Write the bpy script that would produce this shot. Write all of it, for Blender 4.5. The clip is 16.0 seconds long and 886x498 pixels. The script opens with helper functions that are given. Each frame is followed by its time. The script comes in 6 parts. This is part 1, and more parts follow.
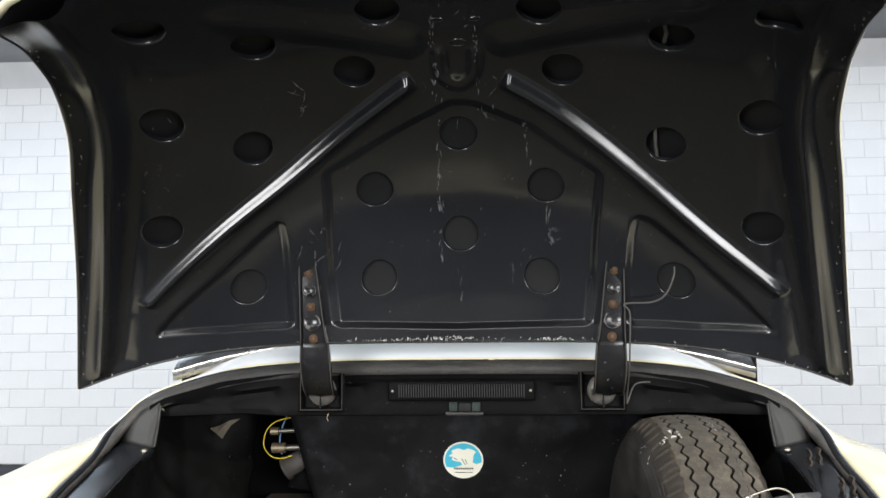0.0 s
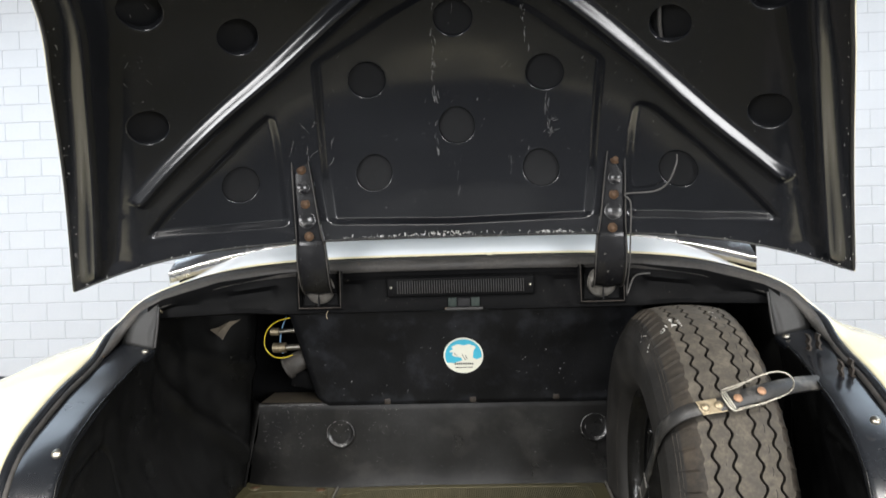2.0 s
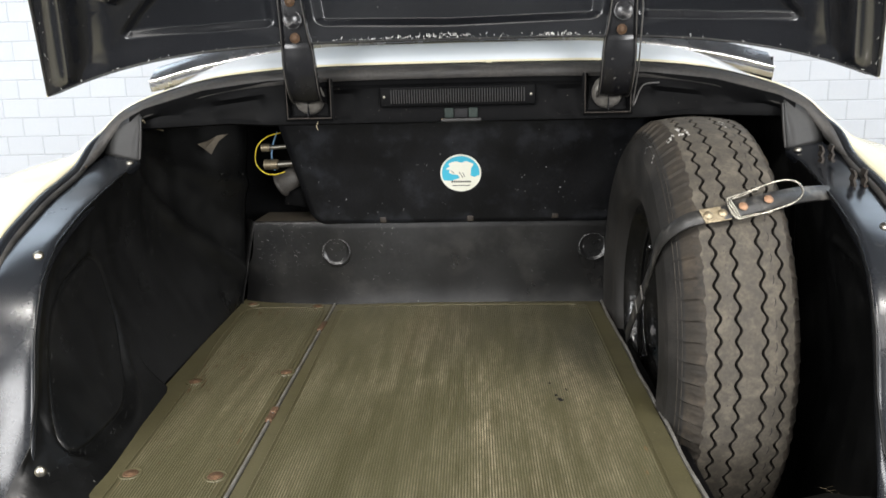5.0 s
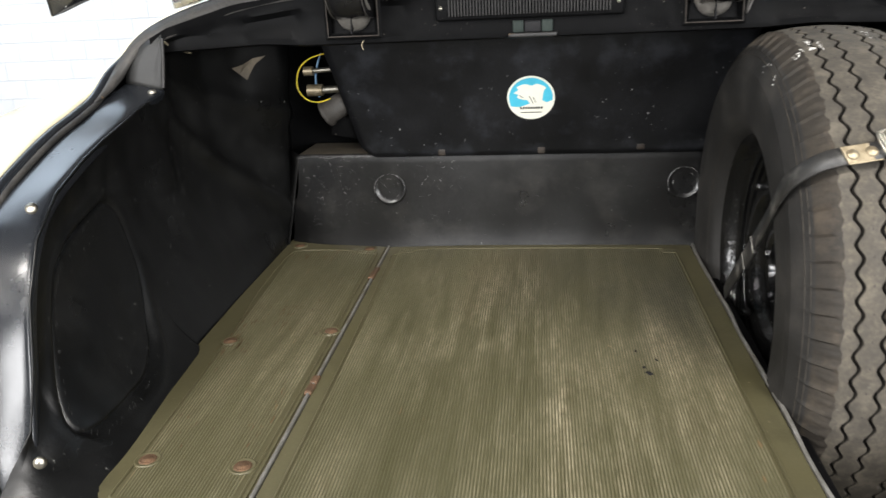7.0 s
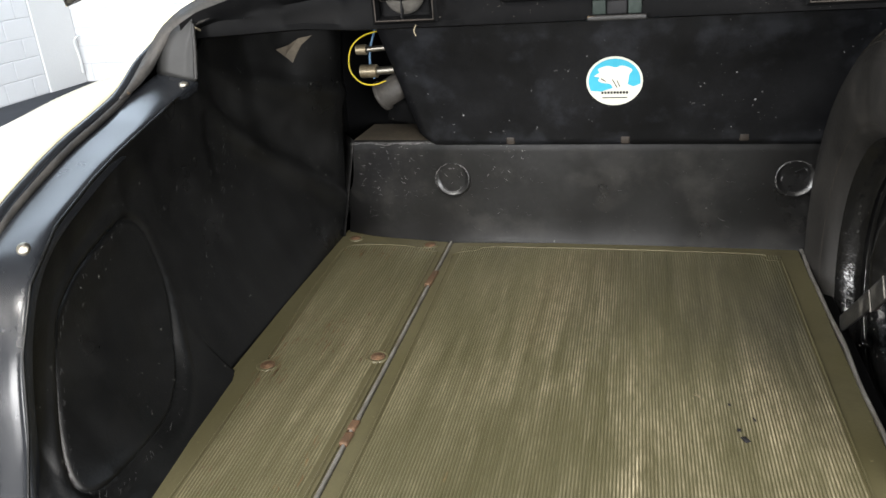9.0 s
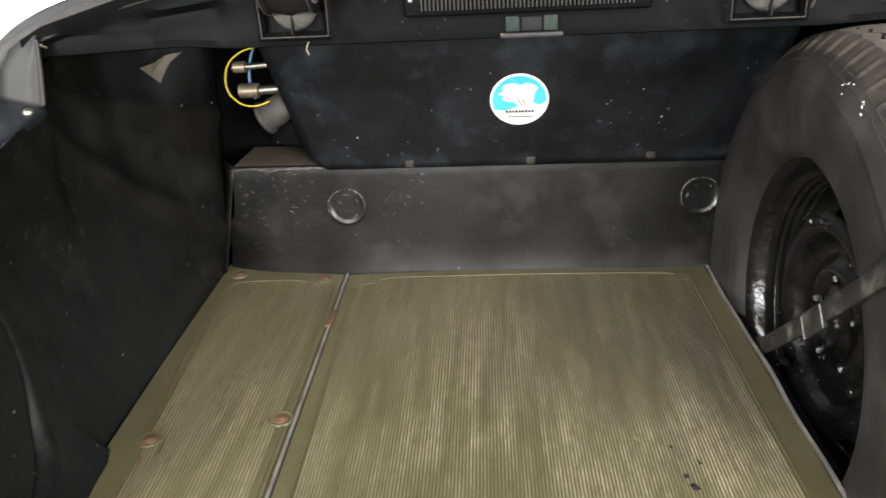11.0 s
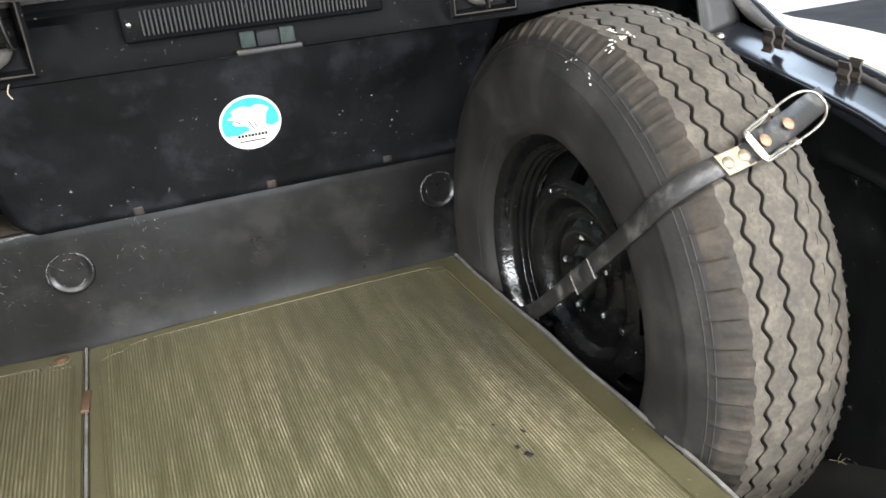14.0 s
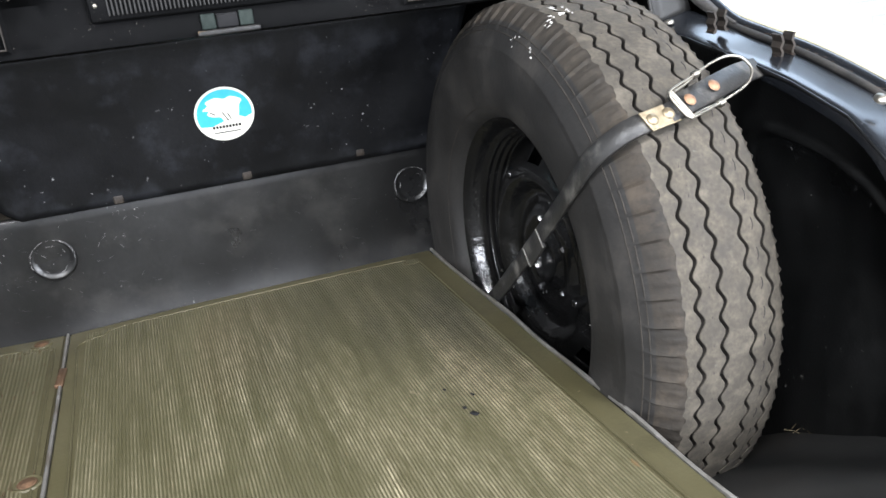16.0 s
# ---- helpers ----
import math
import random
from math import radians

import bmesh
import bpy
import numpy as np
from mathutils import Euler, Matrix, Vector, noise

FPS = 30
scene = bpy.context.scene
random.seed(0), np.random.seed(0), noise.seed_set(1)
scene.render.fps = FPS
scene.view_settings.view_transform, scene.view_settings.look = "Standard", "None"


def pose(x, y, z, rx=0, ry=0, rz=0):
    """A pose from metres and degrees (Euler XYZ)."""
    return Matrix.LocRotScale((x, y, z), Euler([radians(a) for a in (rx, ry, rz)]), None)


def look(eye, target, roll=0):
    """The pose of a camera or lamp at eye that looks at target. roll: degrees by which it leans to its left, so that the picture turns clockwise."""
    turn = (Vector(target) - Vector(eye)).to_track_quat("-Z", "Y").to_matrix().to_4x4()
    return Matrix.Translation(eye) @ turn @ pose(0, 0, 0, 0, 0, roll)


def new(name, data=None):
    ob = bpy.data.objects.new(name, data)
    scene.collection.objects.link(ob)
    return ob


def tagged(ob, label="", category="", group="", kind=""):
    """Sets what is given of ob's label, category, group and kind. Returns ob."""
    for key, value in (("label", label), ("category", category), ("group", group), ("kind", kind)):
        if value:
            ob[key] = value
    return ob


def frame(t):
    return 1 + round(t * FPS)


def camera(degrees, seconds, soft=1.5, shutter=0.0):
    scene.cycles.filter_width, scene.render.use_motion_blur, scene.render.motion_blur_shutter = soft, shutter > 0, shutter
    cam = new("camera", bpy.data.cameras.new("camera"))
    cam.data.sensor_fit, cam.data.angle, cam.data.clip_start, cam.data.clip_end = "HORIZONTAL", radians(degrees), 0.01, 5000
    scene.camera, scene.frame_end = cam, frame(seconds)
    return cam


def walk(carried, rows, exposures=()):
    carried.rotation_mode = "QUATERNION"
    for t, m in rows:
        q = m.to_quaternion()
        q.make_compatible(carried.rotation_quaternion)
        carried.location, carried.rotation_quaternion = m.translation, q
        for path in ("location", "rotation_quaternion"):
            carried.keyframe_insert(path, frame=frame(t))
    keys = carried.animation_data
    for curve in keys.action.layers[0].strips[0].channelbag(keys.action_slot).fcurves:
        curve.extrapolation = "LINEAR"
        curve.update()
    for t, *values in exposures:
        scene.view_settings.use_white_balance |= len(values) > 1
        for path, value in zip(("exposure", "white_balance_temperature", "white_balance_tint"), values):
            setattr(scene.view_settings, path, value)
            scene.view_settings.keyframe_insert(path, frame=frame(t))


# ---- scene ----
cam = camera(60.1, 16.0, shutter=0.5)
PATH = [
    (0, (0.051, 0.582, 1.168), (-0.055, 2.569, 1.372), -0.5),
    (0.5, (0.05, 0.588, 1.164), (-0.053, 2.579, 1.322), -0.8),
    (1, (0.049, 0.596, 1.16), (-0.051, 2.591, 1.258), -1.0),
    (1.5, (0.047, 0.603, 1.152), (-0.051, 2.6, 1.192), -1.3),
    (2, (0.048, 0.611, 1.143), (-0.054, 2.608, 1.111), -1.7),
    (2.5, (0.054, 0.616, 1.132), (-0.058, 2.61, 1.033), -1.9),
    (3, (0.056, 0.621, 1.123), (-0.062, 2.609, 0.947), -1.9),
    (3.5, (0.057, 0.622, 1.113), (-0.063, 2.603, 0.869), -1.8),
    (4, (0.057, 0.626, 1.104), (-0.06, 2.598, 0.788), -1.6),
    (4.5, (0.056, 0.635, 1.096), (-0.056, 2.596, 0.715), -1.5),
    (4.7, (0.057, 0.644, 1.091), (-0.055, 2.599, 0.686), -1.4),
    (6.8, (0.042, 0.828, 1.07), (-0.21, 2.714, 0.455), -2.8),
    (7, (0.043, 0.852, 1.075), (-0.245, 2.727, 0.439), -2.8),
    (7.5, (0.054, 0.907, 1.088), (-0.338, 2.745, 0.406), -3.4),
    (8, (0.062, 0.96, 1.105), (-0.426, 2.756, 0.372), -4.2),
    (8.2, (0.061, 0.978, 1.111), (-0.452, 2.76, 0.362), -4.4),
    (10.3, (0.015, 1.101, 1.136), (-0.349, 2.898, 0.338), -3.8),
    (10.5, (0.008, 1.112, 1.132), (-0.308, 2.92, 0.34), -3.7),
    (11, (-0.02, 1.132, 1.132), (-0.185, 2.962, 0.343), -3.0),
    (11.5, (-0.045, 1.148, 1.136), (-0.06, 2.985, 0.344), -2.8),
    (12, (-0.073, 1.159, 1.136), (0.089, 2.992, 0.352), -2.6),
    (12.5, (-0.092, 1.167, 1.14), (0.224, 2.978, 0.353), -3.1),
    (13, (-0.107, 1.171, 1.139), (0.352, 2.951, 0.351), -3.9),
    (13.5, (-0.117, 1.172, 1.131), (0.442, 2.923, 0.343), -4.8),
    (14, (-0.118, 1.166, 1.115), (0.502, 2.901, 0.337), -5.7),
    (14.5, (-0.108, 1.153, 1.096), (0.524, 2.893, 0.34), -6.3),
    (15, (-0.098, 1.133, 1.079), (0.531, 2.885, 0.347), -6.6),
    (15.5, (-0.086, 1.111, 1.063), (0.529, 2.878, 0.357), -6.7),
    (16, (-0.072, 1.083, 1.042), (0.519, 2.873, 0.374), -6.6),
]
walk(cam, [(t, look(eye, target, roll)) for t, eye, target, roll in PATH], [(0.0, 0.08, 6600, 10), (2.0, 0.08, 6600, 10), (3.5, 0.05, 6600, 10), (5.5, 0.25, 6600, 10), (7.0, 0.4, 6600, 10), (8.0, 0.46, 6600, 10), (10.5, 0.86, 6600, 10),
      (12.0, 1.05, 6550, 10), (13.0, 1.2, 6500, 10), (14.0, 1.08, 6330, 10), (14.5, 1.02, 6200, 10), (16.0, 0.86, 6080, 11)])

# ---- world and light: a closed showroom, lit by cool tubes under its ceiling ----
world = bpy.data.worlds.new("world")
scene.world = world
world.use_nodes = True
world.node_tree.nodes["Background"].inputs[0].default_value = (0.8, 0.88, 1.0, 1)
world.node_tree.nodes["Background"].inputs[1].default_value = 0.02

GROUND = 0.03
CEILING = 3.6


def tube_lamp(x, y, length, watts, colour, width=0.2, turn=0):
    data = bpy.data.lights.new("tube_light", "AREA")
    data.shape, data.size, data.size_y = "RECTANGLE", width, length
    data.energy, data.color = watts, colour
    ob = new("tube_light", data)
    ob.matrix_world = pose(x, y, CEILING - 0.12, 0, 0, turn)
    return ob


WHITE, BLUE = (1.0, 0.975, 0.945), (0.70, 0.84, 1.0)
for lx, ly, ll, lw, lc, wide, turn in [(-1.9, -0.9, 2.2, 200, WHITE, 0.3, 90), (1.9, -0.9, 2.2, 200, WHITE, 0.3, 90), (-1.9, -3.4, 2.2, 90, WHITE, 0.3, 90), (1.9, -3.4, 2.2, 90, WHITE, 0.3, 90),
                                       (0, -2.2, 1.6, 60, WHITE, 2.0, 90), (-5.0, -1.7, 4.4, 90, WHITE, 0.2, 0), (5.0, -1.7, 4.4, 90, WHITE, 0.2, 0),
                                       (-3.4, 3.8, 4.2, 86, BLUE, 1.8, 0), (3.4, 3.8, 4.2, 86, BLUE, 1.8, 0)]:
    tube_lamp(lx, ly, ll, lw, lc, wide, turn)
# daylight through wide windows behind the camera
for wx in (-4.55, 4.55):
    data = bpy.data.lights.new("window_light", "AREA")
    data.shape, data.size, data.size_y = "RECTANGLE", 3.3, 2.2
    data.energy, data.color = 560, (0.97, 0.98, 1.0)
    new("window_light", data).matrix_world = pose(wx, -6.38, 1.85, 90, 0, 0)


# ---- materials ----
def nodes_of(name):
    m = bpy.data.materials.new(name)
    m.use_nodes = True
    t = m.node_tree
    return m, t, t.nodes["Principled BSDF"]


def surface(name, a, b, rough=0.5, rough_b=None, metal=0.0, scale=6.0, fine=120.0, bump=0.1, bump_scale=None,
            speck=None, speck_amount=0.0, speck_scale=90.0, coat=0.0, stretch=(1, 1, 1), vary=0.0, local=False,
            patch=None, patch_amount=0.0, patch_scale=3.0, depth=0.002, crest=None, spec=0.5):
    """A worn surface: a and b mixed by a coarse noise, fine grain, specks, larger patches and fine relief."""
    m, t, bsdf = nodes_of(name)
    n, l = t.nodes, t.links
    co = n.new("ShaderNodeTexCoord")
    mp = n.new("ShaderNodeMapping")
    mp.inputs["Scale"].default_value = stretch
    l.new(co.outputs["Object"], mp.inputs[0])

    def noise_of(s, detail=4.0, rough_n=0.55):
        q = n.new("ShaderNodeTexNoise")
        q.inputs["Scale"].default_value, q.inputs["Detail"].default_value, q.inputs["Roughness"].default_value = s, detail, rough_n
        l.new(mp.outputs[0], q.inputs["Vector"])
        return q.outputs["Fac"]

    def ramp(src, lo, hi):
        r = n.new("ShaderNodeMapRange")
        r.inputs["From Min"].default_value, r.inputs["From Max"].default_value = lo, hi
        l.new(src, r.inputs["Value"])
        return r.outputs["Result"]

    def mix(f, c1, c2):
        x = n.new("ShaderNodeMix")
        x.data_type = "RGBA"
        if isinstance(f, float):
            x.inputs[0].default_value = f
        else:
            l.new(f, x.inputs[0])
        for sock, c in ((x.inputs[6], c1), (x.inputs[7], c2)):
            if isinstance(c, tuple):
                sock.default_value = (*c, 1)
            else:
                l.new(c, sock)
        return x.outputs[2]

    def times(f, k):
        x = n.new("ShaderNodeMath")
        x.operation = "MULTIPLY"
        l.new(f, x.inputs[0])
        if isinstance(k, (int, float)):
            x.inputs[1].default_value = k
        else:
            l.new(k, x.inputs[1])
        return x.outputs[0]

    coarse = ramp(noise_of(scale), 0.3, 0.7)
    grain = noise_of(fine, 3.0)
    col = mix(times(coarse, ramp(grain, 0.1, 0.75)), a, b)
    if patch:
        col = mix(times(ramp(noise_of(patch_scale, 6.0, 0.65), 0.52, 0.68), patch_amount), col, patch)
    if crest:
        geo = n.new("ShaderNodeNewGeometry")
        sep = n.new("ShaderNodeSeparateXYZ")
        l.new(geo.outputs["Position"], sep.inputs[0])
        lo, hi, tone, amount, size = crest
        long = n.new("ShaderNodeMapping")
        long.inputs["Scale"].default_value = (1, 0.07, 1)
        l.new(co.outputs["Object"], long.inputs[0])
        streak = n.new("ShaderNodeTexNoise")
        streak.inputs["Scale"].default_value, streak.inputs["Detail"].default_value = size * 9, 6.0
        l.new(long.outputs[0], streak.inputs["Vector"])
        worn = times(times(ramp(noise_of(size, 6.0, 0.7), 0.42, 0.64), ramp(streak.outputs["Fac"], 0.22, 0.66)), ramp(noise_of(140.0, 4.0, 0.7), 0.30, 0.62))
        # darker round a point near the wheel
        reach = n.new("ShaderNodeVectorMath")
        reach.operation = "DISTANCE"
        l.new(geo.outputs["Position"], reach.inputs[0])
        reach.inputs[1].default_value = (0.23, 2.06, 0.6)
        dark_zone = n.new("ShaderNodeMapRange")
        dark_zone.inputs["From Min"].default_value, dark_zone.inputs["From Max"].default_value = 0.06, 0.34
        dark_zone.inputs["To Min"].default_value, dark_zone.inputs["To Max"].default_value = 0.85, 0.0
        l.new(reach.outputs["Value"], dark_zone.inputs["Value"])
        col = mix(times(dark_zone.outputs["Result"], ramp(noise_of(5.0, 5.0, 0.6), 0.30, 0.55)), col, (0.030, 0.029, 0.020))
        # rib crests paler towards a point in the middle
        gap = n.new("ShaderNodeVectorMath")
        gap.operation = "DISTANCE"
        l.new(geo.outputs["Position"], gap.inputs[0])
        gap.inputs[1].default_value = (0.04, 1.72, 0.6)
        pale_middle = n.new("ShaderNodeMapRange")
        pale_middle.inputs["From Min"].default_value, pale_middle.inputs["From Max"].default_value = 0.10, 0.46
        pale_middle.inputs["To Min"].default_value, pale_middle.inputs["To Max"].default_value = 1.6, 0.36
        l.new(gap.outputs["Value"], pale_middle.inputs["Value"])
        worn = times(worn, pale_middle.outputs["Result"])
        every = n.new("ShaderNodeMath")
        every.operation = "ADD"
        l.new(worn, every.inputs[0])
        l.new(times(times(ramp(streak.outputs["Fac"], 0.30, 0.70), ramp(noise_of(90.0, 4.0, 0.7), 0.25, 0.65)), 0.34), every.inputs[1])
        worn = every.outputs[0]
        col = mix(times(times(ramp(sep.outputs["Z"], lo, hi), worn), amount), col, tone)
    bsdf.inputs["Specular IOR Level"].default_value = spec
    if speck:
        sp = times(ramp(noise_of(speck_scale, 2.0), 0.70, 0.76), ramp(noise_of(speck_scale / 12, 2.0), 0.45, 0.65))
        col = mix(times(sp, speck_amount), col, speck)
    if vary:
        info = n.new("ShaderNodeObjectInfo")
        hsv = n.new("ShaderNodeHueSaturation")
        l.new(ramp(info.outputs["Random"], 0, 1), hsv.inputs["Value"])
        hsv.inputs["Value"].default_value = 1
        mr = hsv.inputs["Value"].links[0].from_node
        mr.inputs["To Min"].default_value, mr.inputs["To Max"].default_value = 1 - vary, 1 + vary
        l.new(col, hsv.inputs["Color"])
        col = hsv.outputs["Color"]
    l.new(col, bsdf.inputs["Base Color"])
    bsdf.inputs["Metallic"].default_value = metal
    rr = n.new("ShaderNodeMapRange")
    rr.inputs["To Min"].default_value = rough
    rr.inputs["To Max"].default_value = rough if rough_b is None else rough_b
    l.new(coarse, rr.inputs["Value"])
    l.new(rr.outputs["Result"], bsdf.inputs["Roughness"])
    bsdf.inputs["Coat Weight"].default_value = coat
    bsdf.inputs["Coat Roughness"].default_value = 0.08
    if bump:
        bp = n.new("ShaderNodeBump")
        bp.inputs["Strength"].default_value, bp.inputs["Distance"].default_value = bump, depth
        l.new(noise_of(bump_scale or fine, 4.0), bp.inputs["Height"])
        l.new(bp.outputs[0], bsdf.inputs["Normal"])
    return m


M_LID = surface("black satin enamel", (0.0080, 0.0086, 0.0100), (0.0118, 0.0126, 0.0146), 0.13, 0.20, scale=5, fine=60, bump=0.02,
                bump_scale=30, spec=0.50, speck=(0.35, 0.34, 0.32), speck_amount=0.3, speck_scale=260, patch=(0.015, 0.015, 0.0165), patch_amount=0.6)
M_LIDBACK = surface("dull black primer", (0.005, 0.0053, 0.006), (0.009, 0.0095, 0.0105), 0.55, 0.7, scale=6, fine=90, bump=0.1, spec=0.25)
M_BLACK = surface("black painted steel", (0.002, 0.0021, 0.0023), (0.005, 0.005, 0.0053), 0.45, 0.65, scale=7, fine=90, bump=0.12,
                  bump_scale=40, speck=(0.4, 0.37, 0.32), speck_amount=0.3, speck_scale=200, spec=0.06)
M_EDGE = surface("chipped black paint", (0.008, 0.008, 0.008), (0.02, 0.018, 0.016), 0.4, 0.6, scale=20, fine=120, bump=0.2,
                 speck=(0.55, 0.54, 0.5), speck_amount=0.8, speck_scale=120)
M_BOARD = surface("black painted hardboard", (0.004, 0.0042, 0.0048), (0.009, 0.0094, 0.0108), 0.28, 0.56, scale=9, fine=150, bump=0.15,
                  bump_scale=160, speck=(0.5, 0.5, 0.5), speck_amount=0.6, speck_scale=110, patch=(0.026, 0.028, 0.033), patch_amount=0.5, patch_scale=16, spec=0.28)
M_REAR = surface("dusty black panel", (0.0042, 0.0042, 0.0043), (0.0120, 0.0119, 0.0116), 0.26, 0.46, scale=8, fine=120, bump=0.12,
                 bump_scale=70, speck=(0.4, 0.4, 0.38), speck_amount=0.35, speck_scale=150, patch=(0.052, 0.050, 0.046), patch_amount=0.25, patch_scale=12, spec=0.46)
M_LINER = surface("black moulded liner", (0.0036, 0.0037, 0.0037), (0.0070, 0.0072, 0.0072), 0.24, 0.48, scale=7, fine=200, bump=0.15,
                  bump_scale=300, speck=(0.22, 0.22, 0.2), speck_amount=0.5, speck_scale=140, patch=(0.013, 0.0132, 0.0130), patch_amount=0.5, patch_scale=9, spec=0.28)
M_STRIP = surface("satin black gutter panel", (0.008, 0.009, 0.011), (0.014, 0.0155, 0.018), 0.18, 0.28, scale=9, fine=140, bump=0.07, spec=0.40,
                  bump_scale=25, speck=(0.3, 0.3, 0.3), speck_amount=0.25, speck_scale=220)
M_PLATE = surface("dusty black plate", (0.012, 0.0122, 0.0122), (0.026, 0.026, 0.025), 0.4, 0.6, scale=14, fine=140, bump=0.2, bump_scale=60, spec=0.4)
M_FABRIC = surface("worn black vinyl", (0.016, 0.0165, 0.0165), (0.036, 0.035, 0.033), 0.4, 0.6, scale=9, fine=400, bump=0.4, bump_scale=500,
                   patch=(0.03, 0.026, 0.022), patch_amount=0.6, patch_scale=8, spec=0.3)
M_CREAM = surface("cream car paint", (0.80, 0.74, 0.52), (0.82, 0.76, 0.55), 0.18, 0.24, scale=3, fine=50, bump=0.0, coat=0.6)
M_SEAL = surface("perished rubber seal", (0.024, 0.0225, 0.021), (0.066, 0.060, 0.053), 0.5, 0.8, scale=30, fine=200, bump=0.5,
                 speck=(0.35, 0.22, 0.12), speck_amount=0.5, speck_scale=70)
M_CHROME = surface("dull chrome", (0.38, 0.37, 0.37), (0.58, 0.58, 0.58), 0.16, 0.34, metal=1.0, scale=20, fine=100, bump=0.05)
M_ARM = surface("gloss black hinge paint", (0.006, 0.006, 0.007), (0.012, 0.012, 0.012), 0.16, 0.3, scale=15, fine=90, bump=0.1, bump_scale=60, speck=(0.4, 0.38, 0.34), speck_amount=0.4, speck_scale=150)
M_ALU = surface("scuffed aluminium strip", (0.16, 0.152, 0.135), (0.33, 0.32, 0.30), 0.4, 0.6, metal=0.45, scale=30, fine=200, bump=0.2,
                patch=(0.12, 0.09, 0.06), patch_amount=0.7, patch_scale=25)
M_MAT = surface("olive ribbed rubber", (0.0600, 0.0555, 0.0262), (0.092, 0.0845, 0.0440), 0.40, 0.55, scale=9, fine=300, bump=0.12, bump_scale=300,
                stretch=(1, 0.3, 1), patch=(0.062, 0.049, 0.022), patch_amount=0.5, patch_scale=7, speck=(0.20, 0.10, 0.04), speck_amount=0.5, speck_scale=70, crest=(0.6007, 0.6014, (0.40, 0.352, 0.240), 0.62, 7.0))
M_MATEDGE = surface("olive rubber margin", (0.062, 0.055, 0.0265), (0.088, 0.079, 0.0420), 0.42, 0.58, scale=10, fine=250, bump=0.15,
                    speck=(0.4, 0.34, 0.24), speck_amount=0.4, speck_scale=90, patch=(0.045, 0.040, 0.020), patch_amount=0.6, patch_scale=14)
M_CLIP = surface("browned steel", (0.018, 0.015, 0.012), (0.045, 0.034, 0.026), 0.5, 0.7, metal=0.2, scale=60, fine=300, bump=0.3)
M_DRUM = surface("worn grey zinc", (0.12, 0.112, 0.10), (0.28, 0.265, 0.24), 0.35, 0.5, metal=0.3, scale=40, fine=200, bump=0.15)
M_SCUFF = surface("pale scuffed paint", (0.16, 0.16, 0.16), (0.34, 0.33, 0.32), 0.6, bump=0)
M_HAIR = surface("hairline scratch and glint", (0.05, 0.05, 0.05), (0.12, 0.12, 0.12), 0.5, bump=0)
M_SPOT = surface("pale dust spot", (0.20, 0.17, 0.11), (0.36, 0.31, 0.22), 0.7, bump=0)
M_STRAW = surface("dry grass", (0.07, 0.055, 0.03), (0.13, 0.10, 0.055), 0.6, bump=0)
M_VENT = surface("worn black vent ribs", (0.010, 0.010, 0.010), (0.024, 0.022, 0.020), 0.45, 0.6, scale=40, fine=200, bump=0.2, speck=(0.3, 0.2, 0.1), speck_amount=0.5, speck_scale=60)
M_PUMP = surface("grey brown casting", (0.035, 0.032, 0.029), (0.08, 0.072, 0.062), 0.5, 0.7, scale=30, fine=200, bump=0.3)
M_RUST = surface("rusty steel", (0.06, 0.036, 0.020), (0.16, 0.085, 0.042), 0.6, 0.85, metal=0.2, scale=60, fine=300, bump=0.4)
M_STAIN = surface("rust stained rubber", (0.080, 0.052, 0.024), (0.125, 0.074, 0.032), 0.6, bump=0)
M_BRASS = surface("tarnished brass", (0.20, 0.16, 0.10), (0.44, 0.38, 0.27), 0.35, 0.55, metal=0.7, scale=80, fine=300, bump=0.2)
M_COPPER = surface("dull copper", (0.22, 0.12, 0.07), (0.40, 0.25, 0.15), 0.45, 0.65, metal=0.5, scale=80, fine=300, bump=0.2)
M_STEEL = surface("bare steel", (0.27, 0.25, 0.21), (0.48, 0.46, 0.40), 0.3, 0.5, metal=1.0, scale=50, fine=200, bump=0.1)
M_TREAD = surface("dusty tyre tread", (0.030, 0.026, 0.020), (0.082, 0.071, 0.054), 0.75, 0.9, scale=55, fine=220, bump=0.5, bump_scale=120,
                  speck=(0.75, 0.74, 0.7), speck_amount=0.15, speck_scale=60, patch=(0.115, 0.10, 0.076), patch_amount=0.55, patch_scale=34)
M_WALLR = surface("old black sidewall rubber", (0.0090, 0.0085, 0.0078), (0.025, 0.0230, 0.0205), 0.60, 0.82, scale=14, fine=200, bump=0.3, bump_scale=150,
                  patch=(0.038, 0.034, 0.029), patch_amount=0.5, patch_scale=14, spec=0.35)
M_SHOULDER = surface("brown weathered shoulder rubber", (0.016, 0.0138, 0.0112), (0.045, 0.037, 0.028), 0.7, 0.85, scale=28, fine=200, bump=0.4, bump_scale=130, patch=(0.075, 0.058, 0.041), patch_amount=0.5, patch_scale=24, spec=0.3)
M_RINGLINE = surface("pale scuffed rubber line", (0.014, 0.012, 0.010), (0.046, 0.039, 0.030), 0.75, scale=22, fine=200, bump=0.2, spec=0.3)
M_GROOVE_SHADE = surface("rubber in groove shade", (0.010, 0.009, 0.008), (0.022, 0.019, 0.016), 0.8, 0.9, scale=20, bump=0.1, spec=0.15)
M_RIM = surface("thick black wheel enamel", (0.004, 0.004, 0.004), (0.009, 0.009, 0.009), 0.10, 0.20, scale=25, fine=120, bump=0.6, bump_scale=60,
                speck=(0.5, 0.49, 0.46), speck_amount=0.4, speck_scale=160, depth=0.003)
